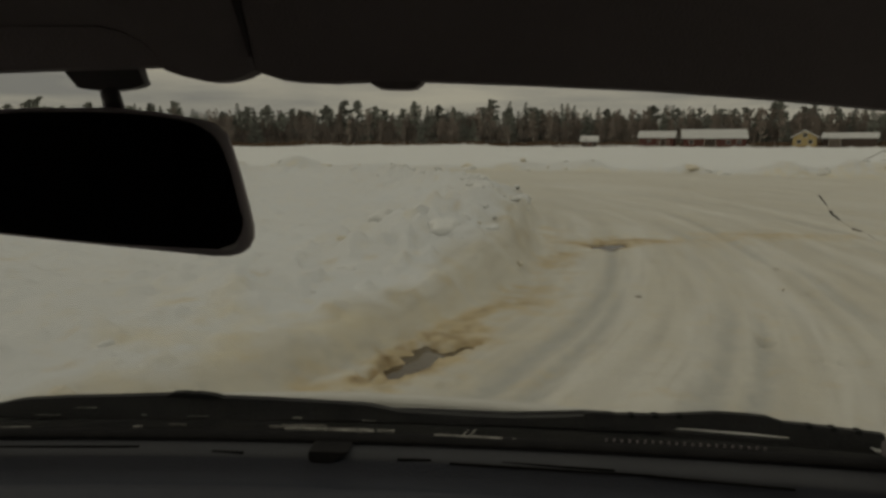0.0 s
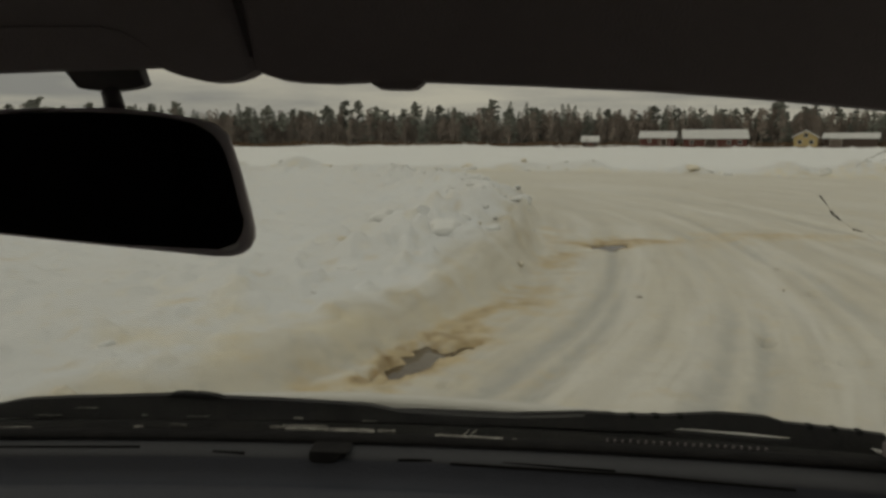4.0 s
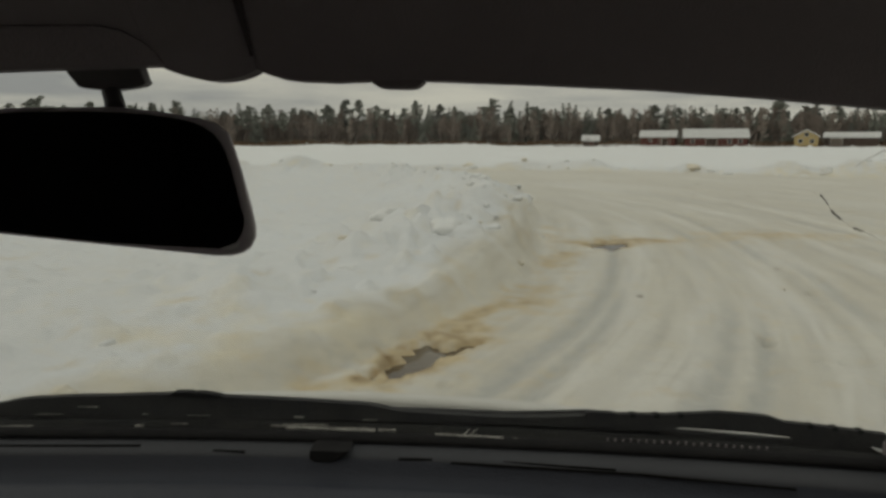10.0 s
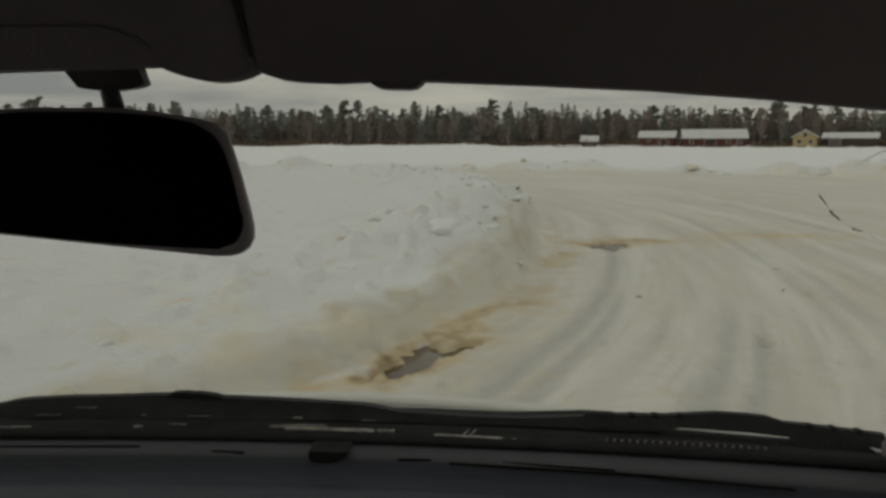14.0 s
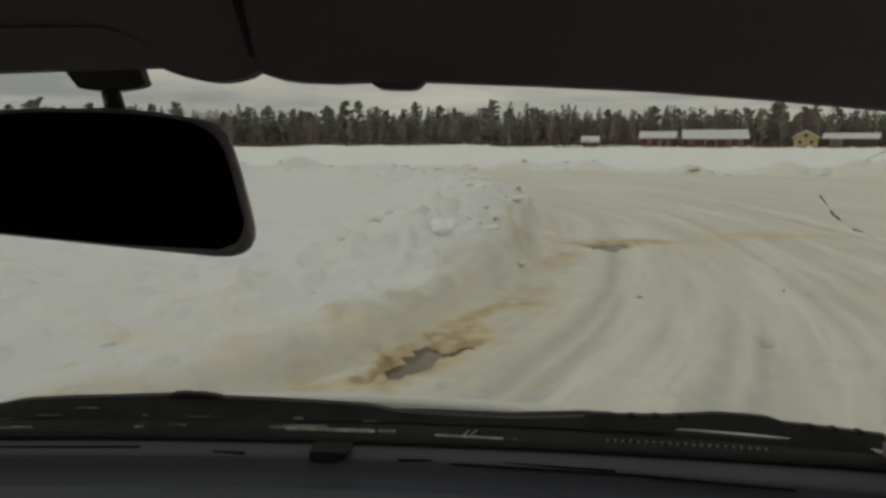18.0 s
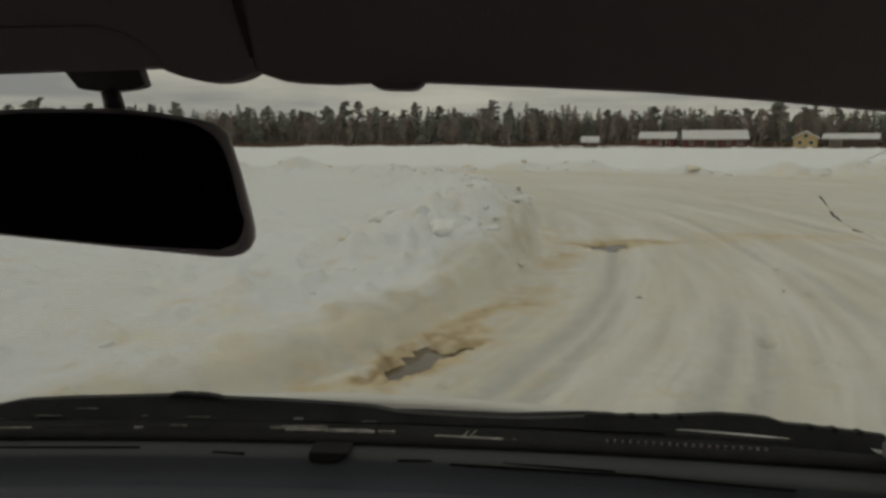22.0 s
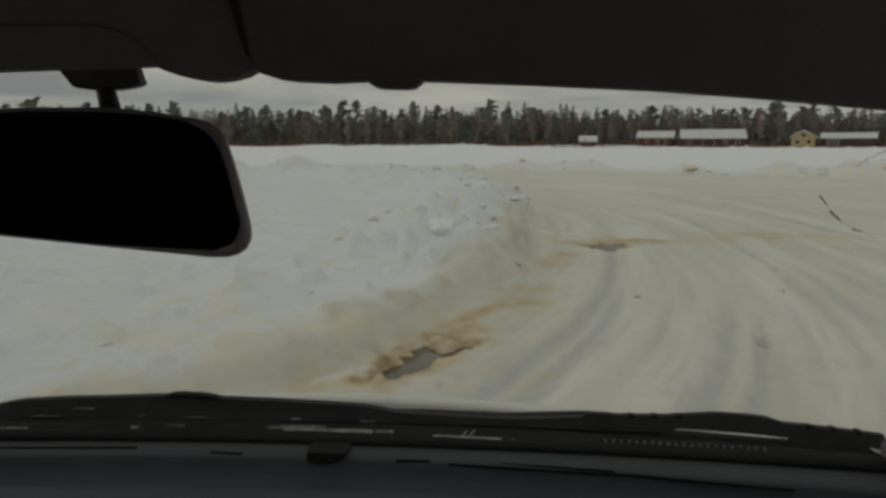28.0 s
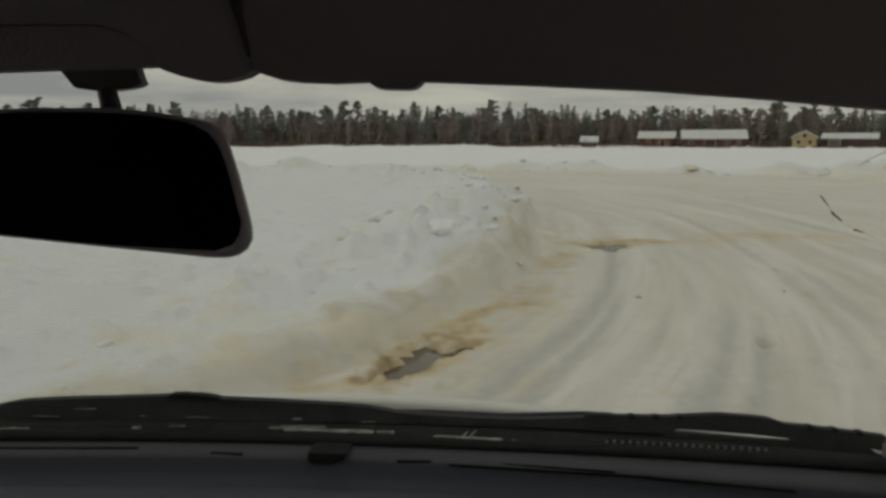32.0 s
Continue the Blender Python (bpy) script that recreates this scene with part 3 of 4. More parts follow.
for x, z, x2, z2, w in ((0.5495, 1.2050, 0.5605, 1.1962, 0.0007), (0.5676, 1.1890, 0.5812, 1.1804, 0.0010), (0.5965, 1.1721, 0.6074, 1.1686, 0.0008)):
    crack(x, z, x2, z2, w, M_CRACK, "dark streak of a crack")
for x, z, x2, z2, w in ((0.5830, 1.2455, 0.5694, 1.2366, 0.0004), (0.5694, 1.2366, 0.5640, 1.2295, 0.0002),
                        (0.5612, 1.1958, 0.5676, 1.1890, 0.0003), (0.5815, 1.1802, 0.5972, 1.1718, 0.0002), (0.6084, 1.1681, 0.64, 1.154, 0.0002)):
    crack(x, z, x2, z2, w, M_CRACK_PALE, "pale hairline of a crack")

for x, z, size in ((0.570, 1.0977, 0.0011), (0.2556, 1.1822, 0.0006)):
    bm = bmesh.new()
    bmesh.ops.create_icosphere(bm, subdivisions=2, radius=size)
    bmesh.ops.translate(bm, verts=bm.verts[:], vec=(x, 1.222 - (z - 0.757) * 0.645 / 0.558, z))
    part("stone_chip", bm, M_CRACK_PALE, ws, "tiny pale stone chip")

# dashboard
dash = soft(part("dashboard", sweep([(1.196, 0.742), (1.192, 0.735), (1.187, 0.723), (1.178, 0.714), (1.162, 0.710), (1.145, 0.714), (1.131, 0.721), (1.112, 0.7285), (1.088, 0.7335), (1.06, 0.7355), (0.98, 0.733), (0.90, 0.715), (0.84, 0.66), (0.82, 0.52), (0.84, 0.3)],
                                    -0.9, 0.9, 36, -0.09, -0.004), M_DASH, car, "dark blue-grey dashboard top"))
panel = soft(part("defroster_panel", sweep([(1.262, 0.7525), (1.240, 0.7515), (1.215, 0.7485), (1.203, 0.7455), (1.197, 0.7415), (1.196, 0.735)], -0.9, 0.9, 36, -0.085, -0.004), M_PANEL, car, "grey plastic defroster panel"))


def slot(x0, x1, y0, y1, z, h):
    bm = box(x0, x1, -h, h, -0.0015, 0.0015)
    bmesh.ops.subdivide_edges(bm, edges=[e for e in bm.edges if abs(e.verts[0].co.x - e.verts[1].co.x) > 0.01], cuts=6)
    for v in bm.verts:
        s = (v.co.x - x0) / (x1 - x0)
        v.co.y += y0 + (y1 - y0) * s
        v.co.z += z - 0.004 * v.co.x ** 2
    return part("defrost_slot", bm, M_VOID, panel, "black defroster slot")


slot(-0.60, -0.322, 1.1905, 1.2085, 0.7495, 0.0020)
slot(-0.1956, -0.1415, 1.2045, 1.2025, 0.7460, 0.0028)
slot(0.1149, 0.1699, 1.1975, 1.1995, 0.7440, 0.0026)
slot(0.20, 0.52, 1.1925, 1.1700, 0.7425, 0.0016)
slot(0.2844, 0.46, 1.1970, 1.1810, 0.7445, 0.0012)
slot(0.50, 0.7199, 1.1720, 1.1400, 0.7420, 0.0026)
sensor = part("light_sensor", prism([(-0.030, 0.757), (-0.031, 0.746), (-0.029, 0.7405), (-0.023, 0.7378), (-0.010, 0.7372), (0.004, 0.7378), (0.013, 0.7402), (0.024, 0.7475), (0.032, 0.7535), (0.036, 0.757)], 1.190, 1.255, bevel=0.0025), M_SEAL, car, "small black sensor dome on the dashboard")

# black band, cowl, wipers and bonnet outside the glass
seal = soft(part("windscreen_seal", sweep([(1.236, 0.7545), (1.236, 0.7590), (1.252, 0.7645), (1.262, 0.7635), (1.262, 0.752)], -0.93, 0.93, 36, BEND), M_SEAL, car, "black rubber seal along the glass"))
cowl = soft(part("cowl_panel", sweep([(1.258, 0.752), (1.266, 0.7595), (1.272, 0.7600), (1.276, 0.7550), (1.286, 0.7560), (1.292, 0.7630), (1.300, 0.7660), (1.322, 0.7640), (1.328, 0.735)], -0.93, 0.93, 36, BEND, -0.022), M_COWL, car, "dusty black plastic cowl panel"))
rng = random.Random(5)
for x0, x1, y0, h in ((-0.62, -0.545, 1.276, 0.0030), (-0.36, -0.345, 1.273, 0.002), (-0.12, -0.07, 1.275, 0.0016), (-0.09, 0.03, 1.2675, 0.0040), (-0.02, 0.065, 1.2665, 0.0065), (0.07, 0.10, 1.269, 0.003), (0.17, 0.215, 1.2530, 0.0030),
                      (0.21, 0.285, 1.2515, 0.0040), (0.30, 0.308, 1.251, 0.002), (-0.30, -0.27, 1.281, 0.0012), (-0.10, -0.02, 1.283, 0.0016)):
    bm = box(x0, x1, y0 - h, y0 + h, 0.7602 + (0.0020 if x0 > 0.15 else 0), 0.7640 + (0.0020 if x0 > 0.15 else 0))
    bmesh.ops.subdivide_edges(bm, edges=[e for e in bm.edges if abs(e.verts[0].co.x - e.verts[1].co.x) > 0.004], cuts=7)
    for v in bm.verts:
        v.co += Vector((0, 0.004 + BEND * v.co.x ** 2 + rng.uniform(-0.0016, 0.0016) * (h / 0.004), -0.022 * v.co.x ** 2 + rng.uniform(0, 0.001)))
    part("snow_crumb", bm, M_DIRT, cowl, "dried snow and salt")
for p0, p1 in (((0.216, 1.2560, 0.7630), (0.228, 1.2630, 0.7725)), ((0.229, 1.2570, 0.7640), (0.241, 1.2640, 0.7735))):
    soft(part("washer_nozzle", tube([p0, tuple((a + b) / 2 for a, b in zip(p0, p1)), p1], 0.0016, 5, 0.6), M_DIRT, cowl, "small pale washer nozzle"))
for i in range(21):
    x = 0.455 + 0.0125 * i
    part("grille_tooth", box(x, x + 0.0034, 1.262 + BEND * x * x, 1.2655 + BEND * x * x, 0.7600, 0.7682 + 0.0006 * math.sin(i * 2.7)), M_VISOR, cowl)

part("bonnet_seal", prism([(-0.72, 0.755), (-0.72, 0.765), (-0.3, 0.781), (0.1568, 0.7858), (0.2454, 0.7838), (0.2942, 0.7830), (0.391, 0.7880), (0.43, 0.790), (0.5, 0.785), (0.565, 0.772), (0.572, 0.750)], 1.3165, 1.328, bevel=0.001), M_RUBBER, cowl, "black rubber seal under the bonnet edge")
W_LEFT = [(-0.70, 0.768), (-0.6257, 0.7832), (-0.598, 0.790), (-0.5714, 0.7941), (-0.50, 0.7995), (-0.4123, 0.8033), (-0.3131, 0.8085), (-0.205, 0.8062), (-0.12, 0.8045), (-0.0426, 0.8019), (0.0476, 0.7979),
          (0.075, 0.7935), (0.0974, 0.7889), (0.125, 0.7868), (0.1568, 0.7855), (0.24, 0.7828), (0.30, 0.7818), (0.37, 0.7845), (0.434, 0.7885), (0.434, 0.766), (0.16, 0.768), (0.0, 0.768), (-0.3, 0.764), (-0.70, 0.755)]
wl_ob = part("wiper", prism(W_LEFT, 1.2985, 1.316, bevel=0.0015), M_RUBBER, car, "black wiper blade resting at the base of the glass")
part("wiper_joint", prism([(-0.3131, 0.806), (-0.303, 0.8110), (-0.298, 0.8143), (-0.268, 0.8150), (-0.262, 0.8128), (-0.256, 0.8148), (-0.240, 0.8132), (-0.2201, 0.8110), (-0.203, 0.805)], 1.294, 1.310, bevel=0.001), M_BLACK, wl_ob, "wiper arm joint")
for x0, z0, x1, z1, h in ((-0.4836, 0.7815, -0.4383, 0.7822, 0.00115), (-0.085, 0.7729, -0.0657, 0.7732, 0.00192), (-0.3605, 0.7709, -0.348, 0.7711, 0.00096), (-0.2774, 0.771, -0.2341, 0.7717, 0.00077), (-0.561, 0.7657, -0.5079, 0.7666, 0.00077), (0.0378, 0.771, 0.0658, 0.7714, 0.00096)):
    part("snow_fleck", prism([(x0, z0 - h), (x0 + 0.2 * (x1 - x0), z0 + h), ((x0 + x1) / 2, (z0 + z1) / 2 + 0.5 * h), (x1, z1 + 0.7 * h), (x1 - 0.1 * (x1 - x0), z1 - h)], 1.2965, 1.2995), M_DIRT, wl_ob, "dried snow")
W_RIGHT = [(0.4246, 0.7905), (0.4250, 0.7940), (0.4330, 0.7948), (0.4700, 0.7942), (0.4760, 0.7925), (0.5627, 0.7932), (0.60, 0.7962), (0.6471, 0.7998), (0.70, 0.7972), (0.7313, 0.7942), (0.7597, 0.7850), (0.8061, 0.7813),
           (0.9243, 0.7687), (0.93, 0.730), (0.775, 0.735), (0.772, 0.7590), (0.70, 0.7655), (0.62, 0.7700), (0.585, 0.7715), (0.565, 0.764), (0.44, 0.764)]
wr_ob = part("wiper", prism(W_RIGHT, 1.298, 1.312, bevel=0.0012), M_RUBBER, car, "black wiper blade with its arm and joints")
part("wiper_arm", prism([(0.56, 0.7650), (0.62, 0.7625), (0.70, 0.7578), (0.776, 0.7540), (0.776, 0.735), (0.56, 0.735)], 1.299, 1.311, bevel=0.001), M_RUBBER, wr_ob)
# white plate added in place of the snow glimpsed through the wiper gap
part("snow_fleck", prism([(0.900, 0.7465), (0.912, 0.7445), (0.930, 0.7400), (0.930, 0.7350), (0.910, 0.7395)], 1.2955, 1.2985), M_SNOW, wr_ob, "white plate standing in for snow seen through the wiper gap")
for x, z in ((0.505, 0.7925), (0.545, 0.7928), (0.585, 0.7940), (0.80, 0.7812), (0.840, 0.7780), (0.882, 0.7738)):
    part("wiper_claw", box(x - 0.0045, x + 0.0045, 1.2975, 1.3125, z - 0.006, z + 0.0016, 0.0007), M_BLACK, wr_ob)
bonnet = soft(part("bonnet", sweep([(1.338, 0.715), (1.338, 0.790), (1.344, 0.7965), (1.356, 0.7990), (1.375, 0.7955), (1.41, 0.783), (1.50, 0.745), (1.65, 0.68), (1.85, 0.585), (2.02, 0.48), (2.12, 0.36), (2.14, 0.25)], -0.93, 0.93, 30, -0.05, -0.09), M_WHITE, car, "sloping white bonnet"))

for ob in (dash, panel, sensor, seal, cowl, wl_ob, wr_ob, bonnet):      # settled a few millimetres lower
    for piece in (ob, *ob.children):
        piece.data.transform(Matrix.Translation((0, 0, -0.0035)))
for piece in (shell, mg, *mg.children):
    piece.data.transform(Matrix.Translation((0.0, 0, -0.0004)))

# closing shell: dark lining inside, white outside
for sx in (-1, 1):
    rear_y = -0.75 if sx < 0 else -1.6           # the last side window ends here
    for name, mat, x0, x1, up in (("side_lining", M_LINING, 0.905, 0.925, 0.0), ("body_side", M_WHITE, 0.928, 0.95, 0.03)):
        part(name, plate([(1.27, 0.28), (1.27, 0.765 + up), (0.95, 0.845), (-1.95, 0.845), (-1.95, 0.28)], sx * x0, sx * x1), mat, car)
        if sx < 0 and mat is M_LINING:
            mat = M_DARK                         # unseen closed rear corner, near-black so the mirror reflects dark
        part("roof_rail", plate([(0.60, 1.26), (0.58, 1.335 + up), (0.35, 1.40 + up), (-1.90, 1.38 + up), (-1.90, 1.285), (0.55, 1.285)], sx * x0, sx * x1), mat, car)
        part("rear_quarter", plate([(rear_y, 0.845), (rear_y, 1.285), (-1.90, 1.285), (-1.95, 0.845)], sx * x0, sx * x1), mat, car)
        part("pillar", plate([(1.262, 0.77), (1.20, 0.77), (0.57, 1.26), (0.60, 1.30)], sx * x0, sx * x1), mat, car)
    pane = part("side_window", plate([(0.93, 0.85), (0.60, 1.255), (rear_y + 0.005, 1.28), (rear_y + 0.005, 0.85)], sx * 0.912, sx * 0.917), M_GLASS, car, "clear side window")
    pane.visible_shadow = False
    part("wing", plate([(2.10, 0.28), (2.06, 0.40), (1.85, 0.50), (1.34, 0.69), (1.275, 0.70), (1.275, 0.28)], sx * 0.928, sx * 0.95), M_WHITE, car)
part("roof_panel", sweep([(0.60, 1.335), (0.50, 1.40), (0.30, 1.44), (-0.6, 1.455), (-1.93, 1.42)], -0.93, 0.93, 16, -0.04, -0.03), M_WHITE, car)
# unseen wall added to darken what the mirror reflects
part("rear_wall", box(-0.93, 0.93, -1.97, -1.90, 0.28, 1.41), M_DARK, car, "unseen near-black rear wall, added to keep the mirror dark")
part("tailgate", box(-0.94, 0.94, -2.0, -1.974, 0.28, 1.42, 0.008), M_WHITE, car, "plain white tailgate")
part("cabin_floor", box(-0.925, 0.925, -1.95, 1.30, 0.24, 0.28), M_LINING, car)
part("bulkhead", box(-0.92, 0.92, 1.262, 1.285, 0.28, 0.735), M_BLACK, car)


def wheel(x, y):
    bm = bmesh.new()
    bmesh.ops.create_cone(bm, cap_ends=True, segments=28, radius1=0.30, radius2=0.30, depth=0.19)
    bmesh.ops.bevel(bm, geom=[e for e in bm.edges if abs(e.verts[0].co.z - e.verts[1].co.z) < 1e-4], offset=0.03, segments=3, affect="EDGES")
    bmesh.ops.rotate(bm, verts=bm.verts[:], matrix=Matrix.Rotation(math.pi / 2, 3, "Y"))
    bmesh.ops.translate(bm, verts=bm.verts[:], vec=(x, y, 0.30))
    t = part("wheel", bm, M_TYRE, car, "black winter tyre")
    bm = bmesh.new()
    bmesh.ops.create_cone(bm, cap_ends=True, segments=24, radius1=0.19, radius2=0.19, depth=0.2)
    bmesh.ops.rotate(bm, verts=bm.verts[:], matrix=Matrix.Rotation(math.pi / 2, 3, "Y"))
    bmesh.ops.translate(bm, verts=bm.verts[:], vec=(x, y, 0.30))
    part("rim", bm, M_RIM, t, "steel rim")


for wx in (-0.85, 0.85):
    for wy in (1.46, -1.25):
        wheel(wx, wy)


# ---------------------------------------------------------------- snow clumps on the banks
def clump_mesh(seed):
    bm = bmesh.new()
    bmesh.ops.create_icosphere(bm, subdivisions=3, radius=1.0)
    for v in bm.verts:
        d = v.co.normalized()
        k = 1 + 0.55 * noise.noise(d * 1.3 + Vector((seed * 7.1, 0, 0))) + 0.30 * noise.noise(d * 3.1 + Vector((0, seed * 3.3, 0))) + 0.14 * noise.noise(d * 7 + Vector((0, 0, seed)))
        v.co = Vector((d.x * k * 1.15, d.y * k, max(d.z * k * 0.8, -0.35)))
    me = bpy.data.meshes.new("snow_clump")
    bm.to_mesh(me)
    bm.free()
    me.shade_smooth()
    return me


CLUMPS = [clump_mesh(i) for i in range(7)]
CLUMPS_DIRTY = [m.copy() for m in CLUMPS]
for m in CLUMPS:
    m.materials.append(M_SNOW)
for m in CLUMPS_DIRTY:
    m.materials.append(M_DIRTY_SNOW)
rng = random.Random(21)


def clump(x, y, size, dirty, group):
    z = float(ground_at(np.array([x]), np.array([y]))[0][0])
    ob = new("snow_clump", rng.choice(CLUMPS_DIRTY if dirty else CLUMPS))
    ob.matrix_world = pose(x, y, z - size * 0.26, rng.uniform(-12, 12), rng.uniform(-12, 12), rng.uniform(0, 360)) @ Matrix.Diagonal((size, size * rng.uniform(0.8, 1.2), size * rng.uniform(0.7, 1.1), 1))
    tagged(ob, "yellow-stained lump of ploughed snow on the bank" if dirty else ("white heap of snow on the shore" if "heaps" in group else "white lump of ploughed snow on the bank"), "snow", group)


for _ in range(120):
    a = radians(rng.uniform(-62, 72))
    s = -abs(rng.gauss(0.0, 0.8)) - 0.02
    x, y = IN_C[0] + (IN_R[0] + s) * math.cos(a), IN_C[1] + (IN_R[1] + s) * math.sin(a)
    if y < 2.6 or math.hypot(x, y) < 3.2:
        continue
    if y < 7 and (s > -0.4 or rng.random() < 0.75):
        continue
    clump(x, y, min(0.14, 0.02 + rng.expovariate(1 / 0.028)), rng.random() < 0.25 and y < 14, "snow clumps on the inner bank")
for _ in range(30):
    a = radians(rng.uniform(-26, 50))
    s = -rng.uniform(0.3, 1.7)
    x, y = IN_C[0] + (IN_R[0] + s) * math.cos(a), IN_C[1] + (IN_R[1] + s) * math.sin(a)
    clump(x, y, rng.triangular(0.06, 0.24, 0.10), False, "snow clumps on the inner bank")
for _ in range(90):
    a = radians(rng.uniform(20, 100))
    s = rng.gauss(0.7, 0.5)
    x, y = OUT_C[0] + (OUT_R[0] + s) * math.cos(a), OUT_C[1] + (OUT_R[1] + s) * math.sin(a)
    clump(x, y, min(0.38, 0.07 + rng.expovariate(1 / 0.07)), rng.random() < 0.45, "snow clumps on the outer bank")


# broken bits of dirty ice on the track
M_ICE_BIT = material("dirty_ice_bit", (0.30, 0.275, 0.23), 0.5, second=(0.17, 0.15, 0.12), scale=9, amount=0.9, bump=0.4, bump_scale=60)
BITS = [clump_mesh(30 + i) for i in range(3)]
for m in BITS:
    m.materials.append(M_ICE_BIT)
for _ in range(34):
    x, y = rng.uniform(0.8, 11.0), rng.uniform(4.5, 26.0)
    if abs(x) / y > 0.55 or math.hypot((x - IN_C[0]) / IN_R[0], (y - IN_C[1]) / IN_R[1]) < 1.03:
        continue
    ob = new("ice_chunk", rng.choice(BITS))
    size = rng.uniform(0.012, 0.030)
    z = float(ground_at(np.array([x]), np.array([y]))[0][0])
    ob.matrix_world = pose(x, y, z - size * 0.1, 0, 0, rng.uniform(0, 360)) @ Matrix.Diagonal((size * rng.uniform(1.0, 2.6), size, size * 0.8, 1))
    tagged(ob, "small chunk of dirty grey ice lying on the track", "ice", "ice chunks on the track")


# ---------------------------------------------------------------- trees
def stick(verts, faces, p, q, r0, r1, sides=4):
    p, q = np.array(p, float), np.array(q, float)
    d = q - p
    d = d / (np.linalg.norm(d) + 1e-9)
    u = np.cross(d, (0, 0, 1) if abs(d[2]) < 0.9 else (1, 0, 0))
    u /= np.linalg.norm(u)
    w = np.cross(d, u)
    base = len(verts)
    for c, r in ((p, r0), (q, r1)):
        for k in range(sides):
            t = 2 * math.pi * k / sides
            verts.append(tuple(c + r * (math.cos(t) * u + math.sin(t) * w)))
    for k in range(sides):
        k2 = (k + 1) % sides
        faces.append((base + k, base + k2, base + sides + k2, base + sides + k))


def tuft(verts, faces, c, size, rnd, flat=0.6):
    """A ragged handful of needles: three crossing irregular blades."""
    for _ in range(3):
        base = len(verts)
        t = rnd.uniform(0, math.pi)
        dx, dy = math.cos(t), math.sin(t)
        for sx, sz in ((-1, rnd.uniform(-0.4, 0.1)), (rnd.uniform(-0.3, 0.3), -0.7), (1, rnd.uniform(-0.5, 0.2)), (rnd.uniform(-0.4, 0.4), rnd.uniform(0.5, 1.0))):
            verts.append((c[0] + dx * sx * size + rnd.uniform(-0.3, 0.3) * size, c[1] + dy * sx * size + rnd.uniform(-0.3, 0.3) * size, c[2] + sz * size * flat))
        faces.append((base, base + 1, base + 2, base + 3))


def mesh_of(name, verts, faces, mat):
    me = bpy.data.meshes.new(name)
    me.from_pydata(verts, [], faces)
    me.materials.append(mat)
    return me


